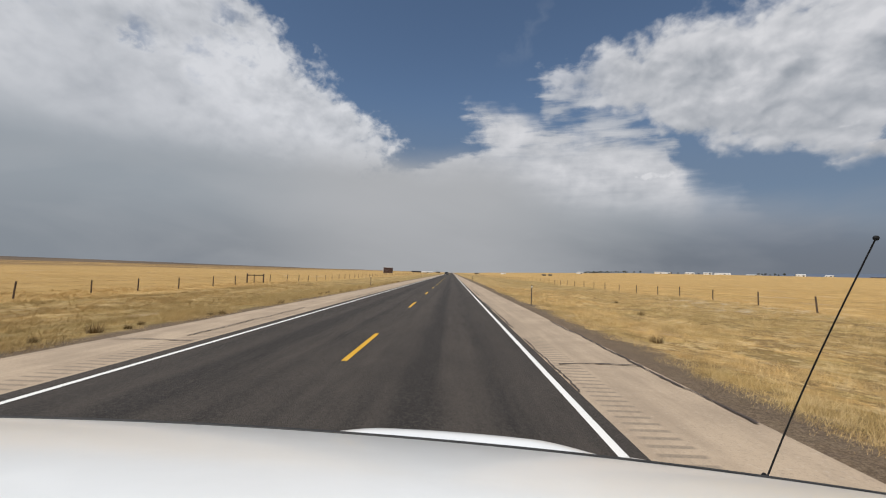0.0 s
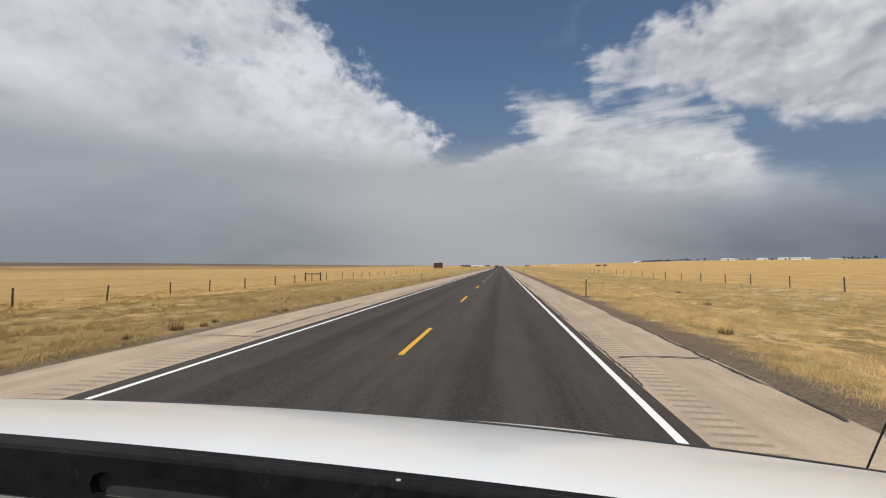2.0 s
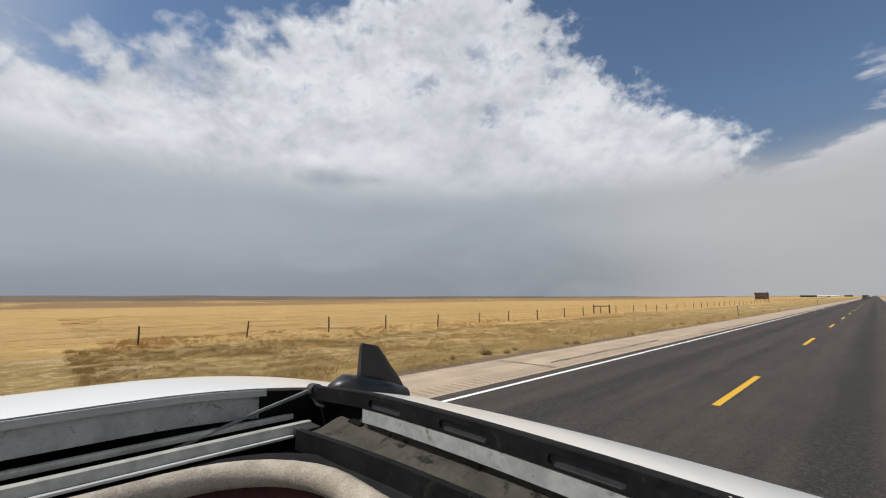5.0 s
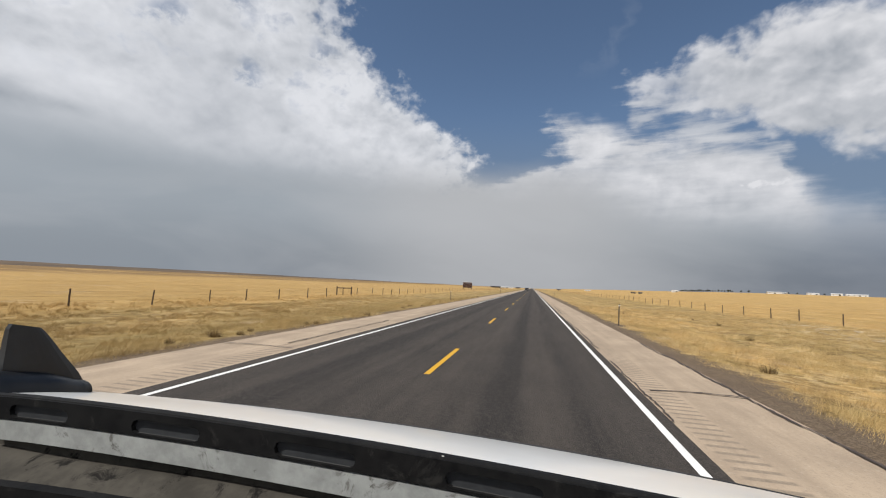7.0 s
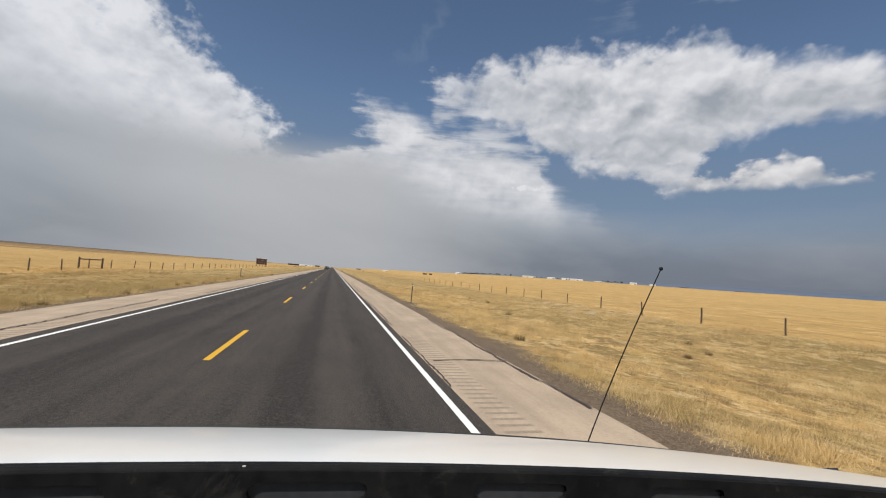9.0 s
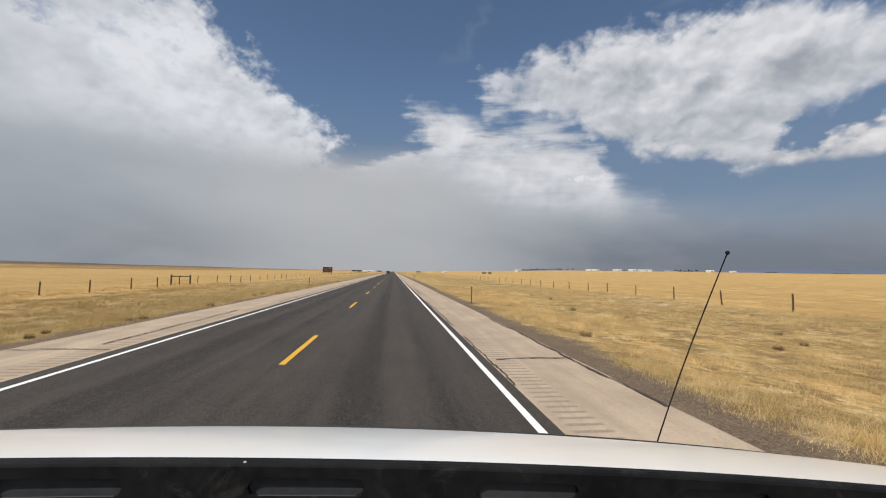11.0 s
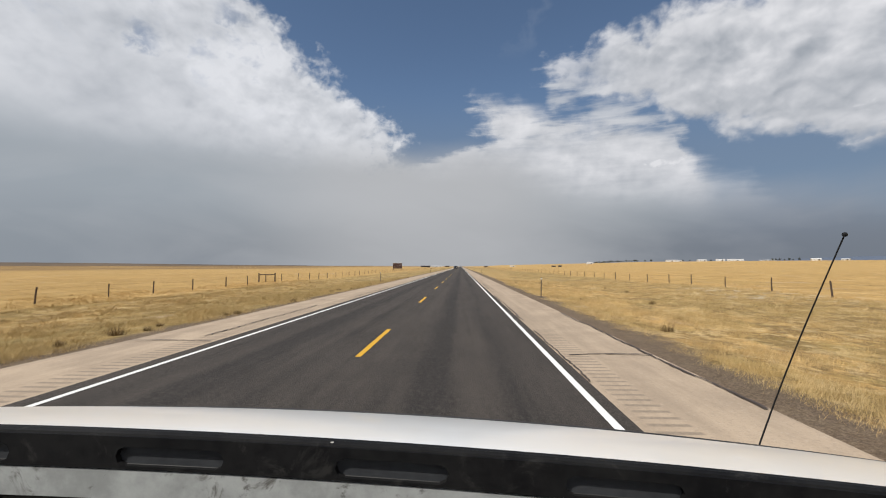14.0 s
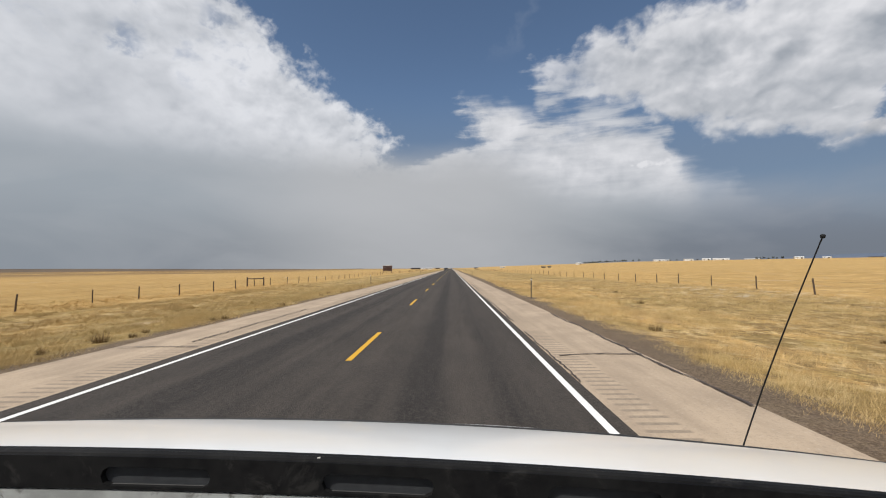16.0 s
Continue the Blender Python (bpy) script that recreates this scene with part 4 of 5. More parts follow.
# grey flange under the bar and round the opening
def strip(name, pts, z0, z1, thick, mat, label, inward):
    """An upright band along points, z0 and z1 below the roof."""
    v, f = [], []
    for i, (x, y) in enumerate(pts):
        ix, iy = inward[i]
        for q in (0, 1):
            for z in (z0, z1):
                v.append((x + ix * thick * q, y + iy * thick * q, z(x, y) if callable(z) else z))
        if i:
            a, b = 4 * (i - 1), 4 * i
            f += [(a, b, b + 1, a + 1), (a + 2, a + 3, b + 3, b + 2), (a + 1, b + 1, b + 3, a + 3), (a, a + 2, b + 2, b)]
    return piece(name, v, f, mat, car, label)


xs = spread([(-0.450, OX1 - 0.02, 30)])
strip("front_flange", [(x, 0.2212) for x in xs], lambda x, y: def_top(x) - 0.0190, lambda x, y: def_top(x) - 0.0350, 0.006, M_FLANGE, "dirty grey painted flange of the sunroof opening", [(0, 1)] * len(xs))
ys = spread([(OY0, 0.162, 20)])
strip("side_flange", [(OX0, y) for y in ys], lambda x, y: roof_z(x, y) - 0.001, lambda x, y: roof_z(x, y) - 0.040, 0.004, M_FLANGE, "dirty grey painted flange of the sunroof opening", [(-1, 0)] * len(ys))
strip("side_flange", [(OX1, y) for y in ys], lambda x, y: roof_z(x, y) - 0.001, lambda x, y: roof_z(x, y) - 0.040, 0.004, M_FLANGE, "dirty grey painted flange of the sunroof opening", [(1, 0)] * len(ys))
strip("rolled_edge", [(OX0 + 0.003, y) for y in ys], lambda x, y: roof_z(x, y) - 0.002, lambda x, y: roof_z(x, y) - 0.0105, 0.003, M_EDGE, "smooth grey rolled edge of the opening", [(-1, 0)] * len(ys))
# near-black sheets that paint the deep shade in the two front corners
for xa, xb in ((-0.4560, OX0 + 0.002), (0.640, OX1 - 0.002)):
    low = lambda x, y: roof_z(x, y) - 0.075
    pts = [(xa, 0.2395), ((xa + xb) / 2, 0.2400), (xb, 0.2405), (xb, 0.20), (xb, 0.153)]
    strip("corner_shade", pts, lambda x, y: roof_z(x, y) - 0.004, low, 0.002, M_BLACK_AND_SHADE, "near-black sheet painted as the deep shade in the corner of the opening", [(0, 1), (0, 1), (0, 1), (1 if xb > 0 else -1, 0), (1 if xb > 0 else -1, 0)])


def tilt(x):
    return -0.035 * (x + 0.06)


def low_tilt(x):
    return tilt(x) * (0.12 if x < -0.06 else 1.0)


# drip tray in front, its ridge, and the frame behind it
def tray_z(x, y):
    z = EYE - 0.150 + low_tilt(x) + 0.010 * soft(y, 0.19, 0.2275)
    return z + 0.0015 * math.sin(x * 21) * soft(y, 0.17, 0.2)


v, f = [], []
for k in range(31):
    c = -0.510 + k * 1.17 / 30
    bow = 0.030 - 0.26 * min(abs(c + 0.2), abs(c - 0.3)) ** 2 * (1 if c < -0.2 or c > 0.3 else 0)
    t = EYE - 0.1425 + low_tilt(c)
    v += [(c, 0.158 + bow, t - 0.024), (c, 0.158 + bow, t), (c, 0.166 + bow, t), (c, 0.166 + bow, t - 0.024)]
    if k:
        q = 4 * k
        f += [(q - 4, q - 3, q + 1, q), (q - 3, q - 2, q + 2, q + 1), (q - 2, q - 1, q + 3, q + 2)]
v_ridge = [v[4 * k + 3][1] for k in range(31)]
piece("tray_ridge", v, f, M_BLACK_PLASTIC, car, "black plastic ridge across the tray")
v, f = [], []
for k in range(31):
    c = -0.510 + k * 1.17 / 30
    near = v_ridge[k]
    for j in range(9):
        y = near + (0.2275 - near) * j / 8
        v.append((c, y, tray_z(c, y)))
    v.append((c, 0.2280, EYE - 0.112 + tilt(c) - 0.085 * (c + 0.1) ** 2 if -0.46 < c < 0.63 else tray_z(c, 0.2275)))
    if k:
        q = 10 * k
        f += [(q - 10 + j, q - 9 + j, q + 1 + j, q + j) for j in range(9)]
piece("drip_tray", v, f, M_TRAY, car, "dusty black drip tray")
def rail(name, prof, y0, y1, mat, label, mx, dz):
    """A straight length along y of a cross-section given in x and z."""
    n = len(prof)
    v = [(mx(x), y, EYE + z + dz) for y in (y0, y1) for x, z in prof]
    f = [(k, (k + 1) % n, n + (k + 1) % n, n + k) for k in range(n)] + [tuple(range(n)), tuple(range(n, 2 * n))]
    bm = bmesh.new()
    w = [bm.verts.new(p) for p in v]
    for q in f:
        bm.faces.new([w[k] for k in q])
    part(name, bm, mat, car, label)


for s in (-1, 1):
    mx = (lambda v: v) if s < 0 else (lambda v: OX0 + OX1 - v)
    dz = 0.0 if s < 0 else -0.045
    rail("guide_rail", [(-0.600, -0.1435), (-0.590, -0.1425), (-0.5885, -0.1445), (-0.5890, -0.1495), (-0.600, -0.1500)], OY0, 0.196, M_RAIL, "grey metal sunroof guide rail", mx, dz)
    rail("guide_rail", [(-0.579, -0.1515), (-0.560, -0.1470), (-0.5535, -0.1475), (-0.5530, -0.1515), (-0.5510, -0.1580), (-0.579, -0.1600)], OY0, 0.206, M_RAIL, "grey metal guide channel beside the opening", mx, dz)
    rail("guide_rail", [(-0.549, -0.1580), (-0.5365, -0.1545), (-0.5335, -0.1550), (-0.5335, -0.1575), (-0.549, -0.1620)], OY0, 0.172, M_EDGE, "pale inner edge of the guide channel", mx, dz)
    rail("guide_floor", [(-0.606, -0.1640), (-0.525, -0.1740), (-0.525, -0.1780), (-0.606, -0.1780)], OY0, 0.240, M_BLACK_AND_SHADE, "floor under the guide rails, painted black as their shade", mx, dz)
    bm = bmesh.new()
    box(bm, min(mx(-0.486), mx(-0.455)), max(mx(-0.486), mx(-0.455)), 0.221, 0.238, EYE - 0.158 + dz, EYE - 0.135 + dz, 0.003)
    part("corner_block", bm, M_BLACK_AND_SHADE, car, "black plastic corner block of the frame")
    bm = bmesh.new()
    box(bm, min(mx(-0.548), mx(-0.520)), max(mx(-0.548), mx(-0.520)), 0.176, 0.204, EYE - 0.160 + dz, EYE - 0.1465 + dz, 0.003)
    part("end_block", bm, M_RUBBER, car, "black end block of the guide rail")
    tip_z = def_top(mx(-0.585)) - 0.006
    bm = bmesh.new()
    tube(bm, [(mx(-0.588), 0.224, tip_z), (mx(-0.588), 0.205, tip_z - 0.004), (mx(-0.589), 0.15, tip_z - 0.0165), (mx(-0.592), 0.03, tip_z - 0.0490)], [0.0042, 0.0030, 0.0024, 0.0024], 6)
    part("deflector_arm", bm, M_ARM, car, "thin grey deflector arm")
    bm = bmesh.new()
    tube(bm, [(mx(-0.596), 0.226, tip_z - 0.001), (mx(-0.578), 0.226, tip_z - 0.001)], [0.0095, 0.0105], 10)
    tube(bm, [(mx(-0.586), 0.224, tip_z - 0.004), (mx(-0.572), 0.226, tip_z - 0.018), (mx(-0.556), 0.228, tip_z - 0.019)], [0.006, 0.0045, 0.0035], 8)
    part("hinge", bm, M_RUBBER, car, "black hinge of the deflector")


def rounded(x0, x1, y0, y1, r, n=8):
    out = []
    for cx, cy, a in ((x0 + r, y0 + r, 180), (x1 - r, y0 + r, 270), (x1 - r, y1 - r, 0), (x0 + r, y1 - r, 90)):
        out += [(cx + r * math.cos(radians(a + 90 * k / n)), cy + r * math.sin(radians(a + 90 * k / n))) for k in range(n + 1)]
    return out


# the soft edge of the headliner and the dark cabin under it
loop = rounded(-0.516, 0.616, -0.50, 0.158, 0.13)
wide = rounded(-0.534, 0.634, -0.52, 0.186, 0.13)
v, f = [], []
n = len(loop)
for (x, y), (u, w) in zip(loop, wide):
    v += [(x, y, EYE - 0.170 + low_tilt(x)), (u, w, EYE - 0.1625 + low_tilt(u)), (u, w, EYE - 0.172 + low_tilt(u))]
for i in range(n):
    a, b = 3 * i, 3 * ((i + 1) % n)
    f += [(a, b, b + 1, a + 1), (a + 1, b + 1, b + 2, a + 2)]
piece("inner_frame", v, f, M_BLACK_PLASTIC, car, "black plastic frame round the sunroof opening")
bm = bmesh.new()
pts = [(x, y, EYE - 0.1725 + low_tilt(x)) for x, y in loop]
tube(bm, pts + pts[:1], 0.014, 10, cap=False)
part("headliner_edge", bm, M_HEADLINER, car, "worn cream fabric headliner edge", smooth=True)
v = [(x, y, EYE - 0.178 + low_tilt(x)) for x, y in loop] + [(x, y, EYE - 0.75) for x, y in loop]
n = len(loop)
piece("cabin", v, [(i, (i + 1) % n, n + (i + 1) % n, n + i) for i in range(n)] + [tuple(range(n, 2 * n))], M_CABIN, car, "dark red cabin trim under the opening")


def fin():
    """The shark-fin aerial on the roof."""
    f = new("roof_aerial")
    f.parent = car
    tagged(f, "black plastic shark-fin aerial")
    x0 = -0.600
    bm = bmesh.new()
    rings = []
    for i in range(13):
        k = i / 12
        y = 0.262 + 0.143 * k
        w = 0.010 + 0.022 * soft(k, -0.08, 0.30) - 0.012 * soft(k, 0.65, 1.0)
        h = 0.006 + 0.017 * soft(k, -0.02, 0.20) * (1 - 0.45 * soft(k, 0.6, 1.0))
        base = roof_z(x0, y)
        rings.append([bm.verts.new((x0 + w * math.cos(a), y, base - 0.004 + (h + 0.004) * math.sin(a) ** 0.55)) for a in [math.pi * q / 10 for q in range(11)]])
    for a, b in zip(rings, rings[1:]):
        for q in range(10):
            bm.faces.new((a[q], a[q + 1], b[q + 1], b[q]))
    bm.faces.new(rings[0][::-1])
    bm.faces.new(rings[-1])
    part("base", bm, M_FIN, f, smooth=True)
    bm = bmesh.new()
    # outline of the blade, front and rear edge at each height
    prof = [(0.0, 0.310, 0.409), (0.2, 0.3105, 0.399), (0.4, 0.3115, 0.387), (0.6, 0.3125, 0.375), (0.8, 0.3135, 0.364), (0.94, 0.3145, 0.355), (1.0, 0.317, 0.349)]
    rows = []
    for k, ya, yb in prof:
        zb, zt = EYE - 0.140, EYE - 0.049 - 0.008 * 0.5
        w = 0.0085 * (1 - 0.55 * k)
        ring = []
        for q in range(9):
            u = q / 8
            ring.append((u, 1))
        loop = [(ya + (yb - ya) * u, w * math.sin(math.pi * min(1.0, 0.25 + u * 0.75)) ** 0.6) for u, _ in ring]
        row = [(x0 + s, y) for y, s in loop] + [(x0 - s, y) for y, s in loop[::-1]]
        rows.append([bm.verts.new((x, y, zb + (zt - zb - 0.008 * (y - ya) / 0.035 * k) * k)) for x, y in row])
    for a, b in zip(rows, rows[1:]):
        m = len(a)
        for q in range(m):
            bm.faces.new((a[q], a[(q + 1) % m], b[(q + 1) % m], b[q]))
    bm.faces.new(rows[-1])
    part("blade", bm, M_FIN, f)


fin()


# bonnet with a raised dome
def hood_z(x, y):
    s = x - 0.02
    z = EYE - 0.700 - 0.035 * s - 0.06 * s * s - 1.5 * max(0, y - 1.75) ** 2 - 0.05 * max(0, 1.75 - y)
    z += 0.038 * (1 - soft(abs(s - 0.03), 0.30, 0.72)) * soft(y, 1.05, 1.3)
    if abs(x - CX) > 0.85:
        z -= 1.5 * (abs(x - CX) - 0.85) ** 2
    return z


sheet("bonnet", spread([(CX - 1.0, CX + 1.0, 60)]), spread([(1.10, 2.35, 26)]), hood_z, M_CAR, car, label="white bonnet with a raised dome")


def loft(name, sections, mat, label="", close=True, parent=None):
    """A skin over cross-sections, each a list of points."""
    v = [p for s in sections for p in s]
    n = len(sections[0])
    f = [(i * n + k, i * n + (k + 1) % n, (i + 1) * n + (k + 1) % n, (i + 1) * n + k) for i in range(len(sections) - 1) for k in range(n if close else n - 1)]
    if close:
        f += [tuple(range(n))[::-1], tuple(range((len(sections) - 1) * n, len(sections) * n))]
    return piece(name, v, f, mat, parent or car, label, True)


def body_section(y, half, low, top, r=0.10):
    out = []
    for cx, cz, a in ((half - r, top - r, 0), (-half + r, top - r, 90), (-half + r, low + r, 180), (half - r, low + r, 270)):
        out += [(CX + cx + r * math.cos(radians(a + 30 * k)), y, cz + r * math.sin(radians(a + 30 * k))) for k in range(4)]
    return out


loft("body", [body_section(-2.75, 0.92, 0.48, 0.98), body_section(-2.6, 1.02, 0.40, 1.04), body_section(-1.0, 1.04, 0.34, 1.06), body_section(0.9, 1.04, 0.34, 1.06), body_section(1.3, 1.04, 0.36, 1.04), body_section(1.9, 1.03, 0.38, 1.0), body_section(2.3, 1.0, 0.40, 0.86), body_section(2.45, 0.92, 0.46, 0.78)], M_CAR, "white painted car body")
# screen and side glass between the body and the roof
def pane(name, pts, label):
    c = sum((Vector(p) for p in pts), Vector()) / 4
    nrm = (Vector(pts[1]) - Vector(pts[0])).cross(Vector(pts[2]) - Vector(pts[0])).normalized() * 0.006
    v = [Vector(p) for p in pts] + [Vector(p) - nrm for p in pts]
    piece(name, v, [(0, 1, 2, 3), (7, 6, 5, 4), (0, 4, 5, 1), (1, 5, 6, 2), (2, 6, 7, 3), (3, 7, 4, 0)], M_CAR_GLASS, car, label)


pane("windscreen", [(CX - 0.88, 0.57, 1.555), (CX + 0.88, 0.57, 1.50), (CX + 0.95, 1.12, 1.08), (CX - 0.95, 1.12, 1.10)], "dark tinted windscreen")
pane("rear_window", [(CX - 0.86, -2.30, 1.57), (CX - 0.80, -2.66, 1.08), (CX + 0.80, -2.66, 1.08), (CX + 0.86, -2.30, 1.51)], "dark tinted rear window")
for s in (-1, 1):
    for y0, y1 in ((0.44, -0.40), (-0.50, -1.35), (-1.45, -2.2)):
        pane("side_window", [(CX + s * 0.95, y0, 1.57 - 0.035 * s), (CX + s * 0.95, y1, 1.57 - 0.035 * s), (CX + s * 1.02, y1, 1.07), (CX + s * 1.02, y0 + 0.35 * (y0 > 0), 1.09)], "dark tinted side window")
    for y0, y1 in ((0.53, 0.95), (-0.45, -0.45), (-1.40, -1.40), (-2.27, -2.6)):
        bm = bmesh.new()
        tube(bm, [(CX + s * 0.945, y0, roof_z(CX + s * 0.945, min(y0, 0.545)) - 0.055), (CX + s * 1.02, y1, 1.05)], 0.045, 8)
        part("pillar", bm, M_CAR, car)


def wheel_of(parent, x, y, r=0.37, w=0.25):
    t = bmesh.new()
    prof = [(-w / 2, r * 0.62), (-w / 2, r * 0.92), (-w * 0.38, r), (w * 0.38, r), (w / 2, r * 0.92), (w / 2, r * 0.62)]
    rings = []
    for k in range(24):
        a = 2 * math.pi * k / 24
        rings.append([t.verts.new((px, pr * math.cos(a), pr * math.sin(a))) for px, pr in prof])
    for k in range(24):
        a, b = rings[k], rings[(k + 1) % 24]
        for q in range(len(prof) - 1):
            t.faces.new((a[q], a[q + 1], b[q + 1], b[q]))
    wheel = part("wheel", t, M_RUBBER, parent, "black rubber tyre", smooth=True)
    wheel.location = (x, y, r + 0.012)
    bm = bmesh.new()
    for k in range(5):
        a = 2 * math.pi * k / 5
        box(bm, -0.02, 0.02, -0.035, 0.035, 0.03, r * 0.62, 0.006, Matrix.Rotation(a, 4, "X"))
    g = bmesh.ops.create_cone(bm, cap_ends=True, segments=20, radius1=r * 0.64, radius2=r * 0.64, depth=0.03)
    bmesh.ops.rotate(bm, verts=g["verts"], matrix=Matrix.Rotation(radians(90), 3, "Y"))
    part("rim", bm, M_RIM, wheel, "alloy rim")


for x in (CX - 0.86, CX + 0.86):
    for y in (1.75, -1.75):
        wheel_of(car, x, y)

# whip aerial on the wing
bm = bmesh.new()
A, B = Vector((0.955, 1.42, EYE - 0.66)), Vector((0.979, 1.083, EYE + 0.080))
pts = [A.lerp(B, k / 10) + Vector((0, 0.012, 0.0)) * math.sin(math.pi * k / 10) for k in range(11)]
tube(bm, pts, [0.0026 - 0.0009 * k / 10 for k in range(11)], 8)
whip = part("whip_aerial", bm, M_WHIP, car, "thin black whip aerial on the wing")
bm = bmesh.new()
bmesh.ops.create_uvsphere(bm, u_segments=10, v_segments=8, radius=0.0062, matrix=Matrix.Translation(B))
part("bead", bm, M_WHIP, whip)
bm = bmesh.new()
tube(bm, [A - Vector((0, 0, 0.06)), A + Vector((0, 0, 0.03)), A + Vector((0, -0.015, 0.06))], [0.02, 0.014, 0.006], 10)
part("mount", bm, M_WHIP, whip)


# ---- oncoming pickups far down the road ----
def pickup(x, y, mat, label):
    p = tagged(new("pickup_truck"), label, "pickup truck", "oncoming vehicles")
    p.matrix_basis = pose(x, y, 0.012, 0, 0, 180)

    def sec(yy, half, low, top, r=0.08):
        return [(a - CX, b, c) for a, b, c in body_section(yy, half, low, top, r)]
    loft("body", [sec(-2.8, 0.92, 0.55, 1.15), sec(-0.9, 0.96, 0.48, 1.2), sec(0.9, 0.97, 0.48, 1.22), sec(2.5, 0.95, 0.5, 1.16), sec(2.75, 0.88, 0.56, 1.0)], mat, "", True, p)
    loft("cab", [sec(-0.95, 0.80, 1.2, 1.75), sec(-0.7, 0.80, 1.2, 1.9), sec(0.35, 0.80, 1.2, 1.9), sec(1.05, 0.86, 1.18, 1.3, 0.05)], mat, "", True, p)
    c = [(-0.70, 0.45, 1.86), (0.70, 0.45, 1.86), (0.78, 1.03, 1.33), (-0.78, 1.03, 1.33)]
    piece("windscreen", [(a, b + 0.03, d + 0.02) for a, b, d in c] + [(a, b, d) for a, b, d in c], [(0, 1, 2, 3), (7, 6, 5, 4), (0, 4, 5, 1), (2, 6, 7, 3)], M_CAR_GLASS, p)
    bm = bmesh.new()
    box(bm, -0.62, 0.62, 2.72, 2.80, 0.72, 1.0, 0.02)
    part("grille", bm, M_RUBBER, p)
    for s in (-1, 1):
        bm = bmesh.new()
        box(bm, s * 0.74 - 0.12, s * 0.74 + 0.12, 2.70, 2.79, 0.80, 1.0, 0.03)
        part("headlight", bm, M_LAMP, p)
        for yy in (-1.8, 1.8):
            wheel_of(p, s * 0.84, yy, 0.40, 0.26)
    bm = bmesh.new()
    box(bm, -0.95, 0.95, 2.66, 2.86, 0.50, 0.68, 0.04)
    part("bumper", bm, M_RUBBER, p)


pickup(-3.75, 270.0, M_PICKUP, "dark pickup truck coming along the far lane")
pickup(-3.7, 345.0, M_DARK_WALL, "dark pickup truck following far down the road")


# ---- dry grass, weeds and bare soil ----
def tufts(n, zone, blades, hmin, hmax, wide, seed, spread_r=0.10):
    """Blades of grass: zone(rng, n) gives x and y; one triangle pair to a blade."""
    rng = np.random.default_rng(seed)
    x, y = zone(rng, n)
    keep = np.array([noise.noise((a * 0.35, b * 0.3, 4.0)) + 0.9 * noise.noise((a * 1.3, b * 1.3, 9.0)) > -0.15 + 0.5 * (q - 0.5) for a, b, q in zip(x, y, rng.random(len(x)))])
    x, y = x[keep], y[keep]
    z = np.array([height(a, b) for a, b in zip(x, y)])
    big = np.array([0.45 + 0.7 * max(0.0, noise.noise((a * 0.2, b * 0.2, 8.0)) + 0.3) + 1.5 * max(0.0, noise.noise((a * 0.9, b * 0.9, 3.0))) + 1.2 * max(0.0, noise.noise((a * 2.4, b * 2.4, 6.0))) for a, b in zip(x, y)])
    k = len(x)
    r = np.hypot(x, y)
    grow = np.clip(r / 16.0, 0.8, 1.7)
    x, y, z, big, grow = (np.repeat(q, blades) for q in (x, y, z, big, grow))
    m = len(x)
    ang, off = rng.uniform(0, 6.283, m), rng.normal(0, spread_r, (m, 2))
    bx, by = x + off[:, 0], y + off[:, 1]
    h = rng.uniform(hmin, hmax, m) * big
    lean = rng.uniform(0.2, 1.0, m) * h
    la = rng.normal(0.4, 1.3, m)
    w = wide * rng.uniform(0.6, 1.3, m) * grow
    cx, sy = np.cos(ang) * w, np.sin(ang) * w
    base = z - 0.02
    P = np.empty((m, 3, 3))
    P[:, 0] = np.stack([bx - cx, by - sy, base], 1)
    P[:, 1] = np.stack([bx + cx, by + sy, base], 1)
    P[:, 2] = np.stack([bx + np.cos(la) * lean, by + np.sin(la) * lean, base + h], 1)
    me = bpy.data.meshes.new("grass")
    me.vertices.add(m * 3)
    me.vertices.foreach_set("co", P.ravel())
    me.loops.add(m * 3)
    me.loops.foreach_set("vertex_index", np.arange(m * 3).astype(np.int32))
    me.polygons.add(m)
    me.polygons.foreach_set("loop_start", (np.arange(m) * 3).astype(np.int32))
    me.update(calc_edges=True)
    return me


def verge(rng, n, side, x0, x1, y0, y1, fall):
    u = rng.random(n)
    d = x0 + (x1 - x0) * u ** fall
    y = y0 + (y1 - y0) * rng.random(n) ** 1.5
    return side * d, y


def grass(name, me, mat, label):
    me.materials.append(mat)
    tagged(new(name, me), label, "grass", kind="stuff")


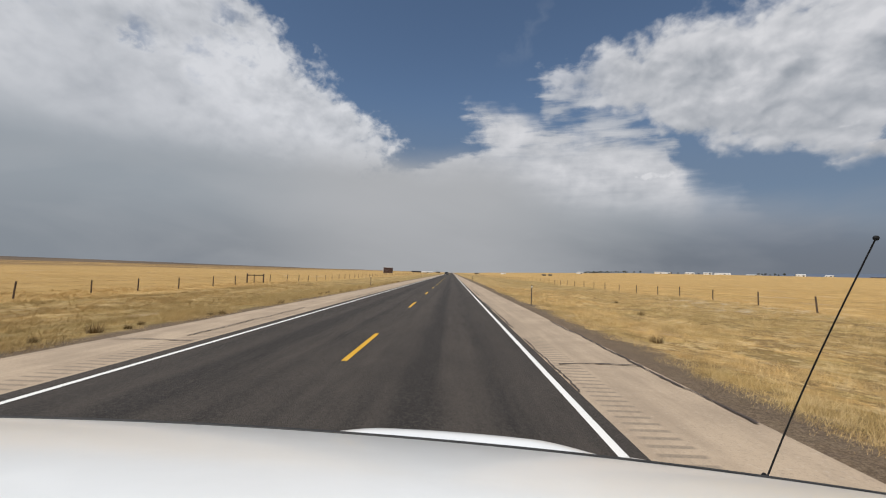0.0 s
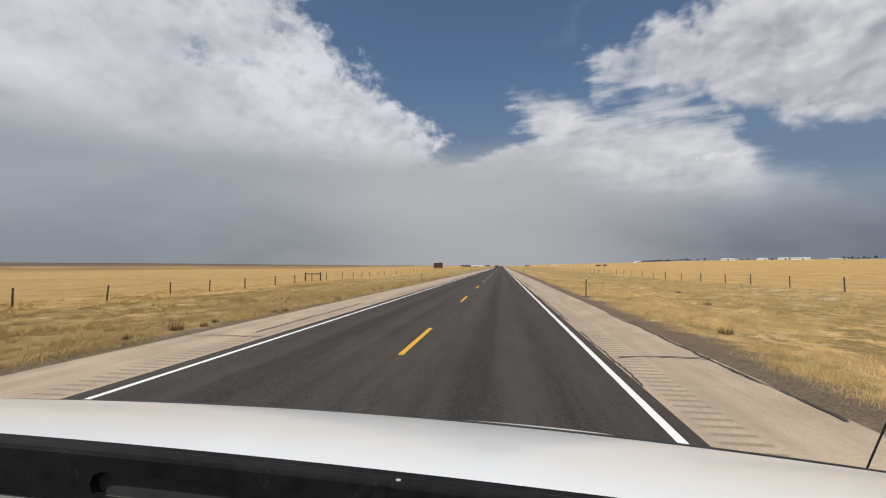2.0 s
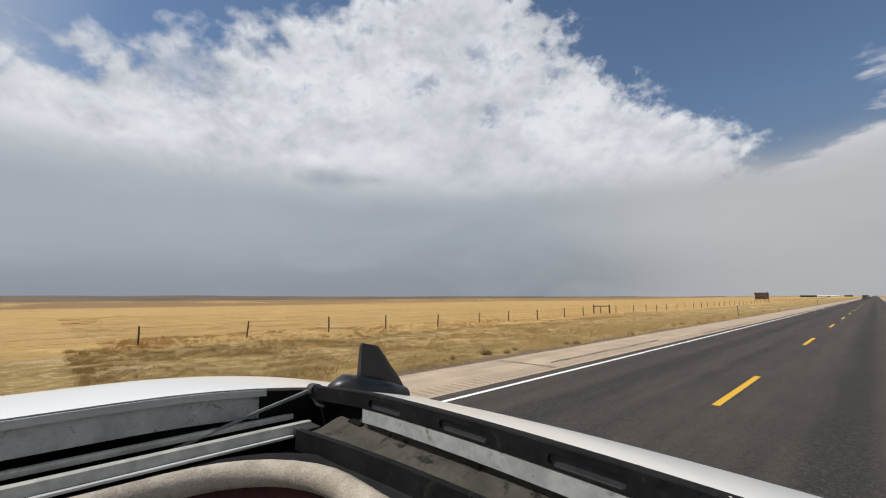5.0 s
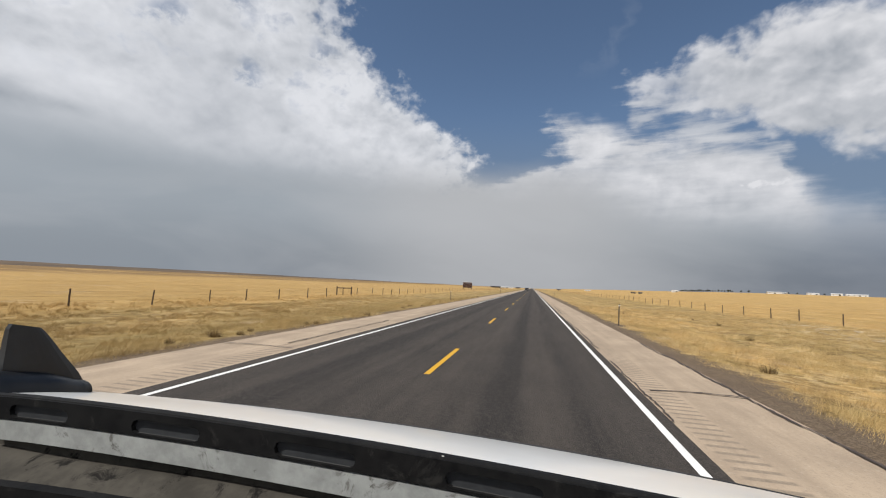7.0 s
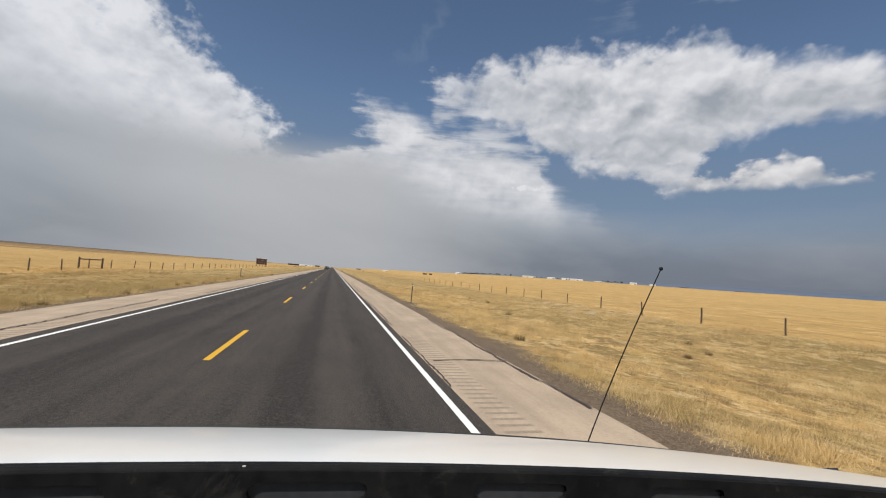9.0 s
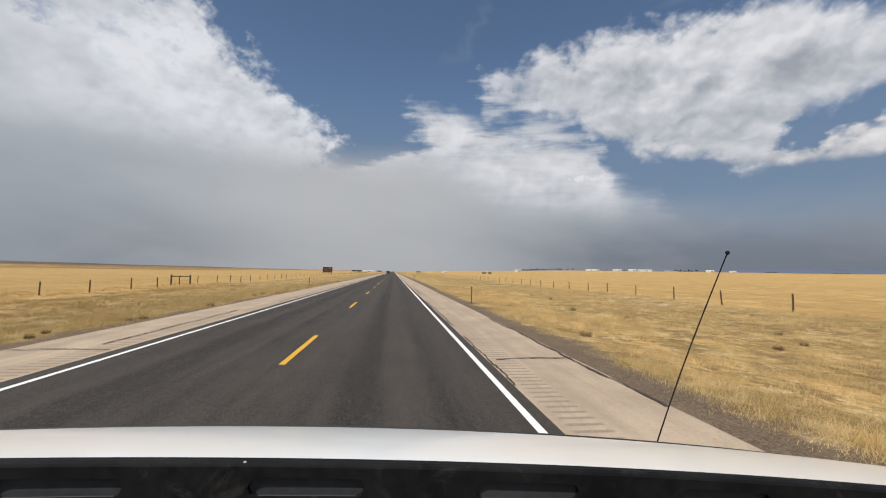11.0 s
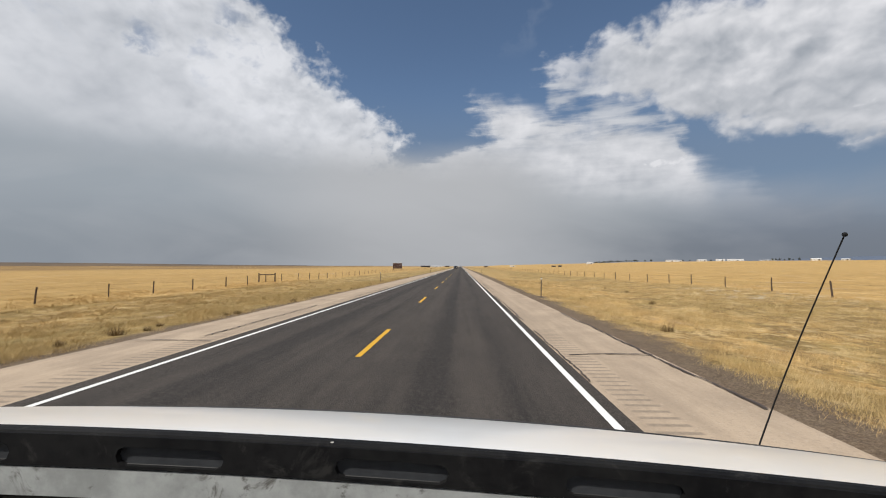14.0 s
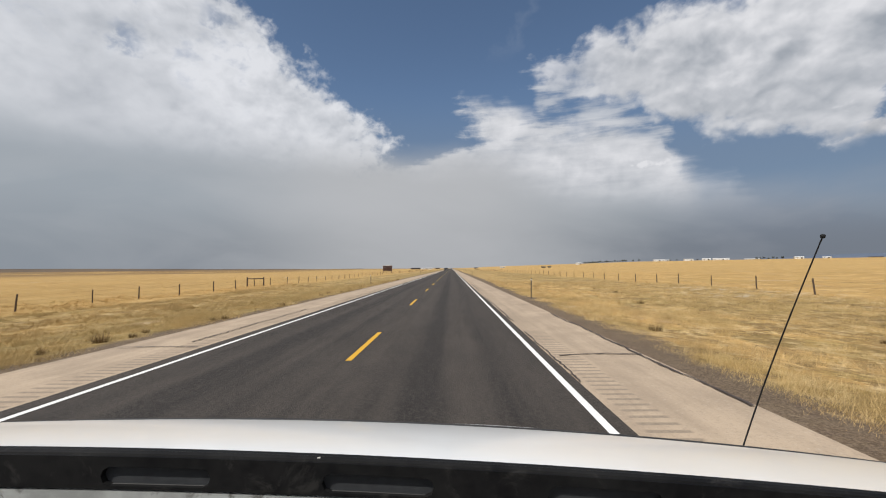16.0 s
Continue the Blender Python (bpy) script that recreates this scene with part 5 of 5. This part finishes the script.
grass("grass", tufts(42000, lambda g, n: verge(g, n, 1, 4.7, 18, 1.0, 46, 1.2), 9, 0.03, 0.095, 0.0045, 41, 0.14), M_STRAW, "straw-coloured dry grass along the road verge")
grass("grass", tufts(42000, lambda g, n: verge(g, n, -1, 8.5, 24, 1.0, 50, 1.2), 9, 0.03, 0.10, 0.0045, 42, 0.14), M_STRAW, "straw-coloured dry grass along the road verge")
grass("grass", tufts(36000, lambda g, n: verge(g, n, 1, 16, 75, 2.0, 130, 1.3), 6, 0.03, 0.10, 0.0060, 43, 0.2), M_STRAW, "sparse golden prairie grass")
grass("grass", tufts(36000, lambda g, n: verge(g, n, -1, 20, 80, 2.0, 130, 1.3), 6, 0.03, 0.10, 0.0060, 44, 0.2), M_STRAW, "sparse golden prairie grass")
grass("grass", tufts(2600, lambda g, n: verge(g, n, 1, 5.0, 9.0, 1.0, 60, 1.6), 14, 0.08, 0.22, 0.0035, 45, 0.09), M_STRAW, "taller tufts of straw-coloured grass by the gravel")
grass("grass", tufts(3000, lambda g, n: verge(g, n, -1, 8.7, 12.5, 1.0, 70, 1.6), 14, 0.10, 0.32, 0.0035, 46, 0.09), M_STRAW, "taller tufts of straw-coloured grass by the shoulder")


grass("tussock_grass", tufts(11000, lambda g, n: verge(g, n, 1, 5.3, 26, 1.0, 60, 1.1), 22, 0.07, 0.20, 0.0042, 47, 0.07), M_STRAW, "pale straw tussocks scattered over the verge")
grass("tussock_grass", tufts(12000, lambda g, n: verge(g, n, -1, 8.9, 30, 1.0, 64, 1.1), 22, 0.07, 0.20, 0.0042, 48, 0.07), M_STRAW, "pale straw tussocks scattered over the verge")


def weed(x, y, s, seed):
    rnd = random.Random(seed)
    v, f = [], []
    for _ in range(140):
        a, r = rnd.uniform(0, 6.28), rnd.random() ** 0.5
        h = s * rnd.uniform(0.4, 1.0) * (1.1 - 0.5 * r)
        b = Vector((math.cos(a) * r * s * 0.5, math.sin(a) * r * s * 0.5, -0.02))
        t = b + Vector((math.cos(a) * h * 0.4, math.sin(a) * h * 0.4, h))
        w = Vector((-math.sin(a), math.cos(a), 0)) * 0.006
        k = len(v)
        v += [b - w, b + w, t]
        f.append((k, k + 1, k + 2))
    ob = piece("weed_bush", v, f, M_WEED)
    ob.location = (x, y, height(x, y))
    tagged(ob, "small brown dried weed bush at the verge", "weed", "weeds along the verge")


rnd = random.Random(77)
for i in range(26):
    y = 9 + 60 * rnd.random() ** 1.3
    weed(-8.7 - rnd.random() * 0.9, y, rnd.uniform(0.2, 0.42), 100 + i)
for i in range(10):
    weed(rnd.uniform(6, 16), rnd.uniform(9, 50), rnd.uniform(0.2, 0.4), 200 + i)
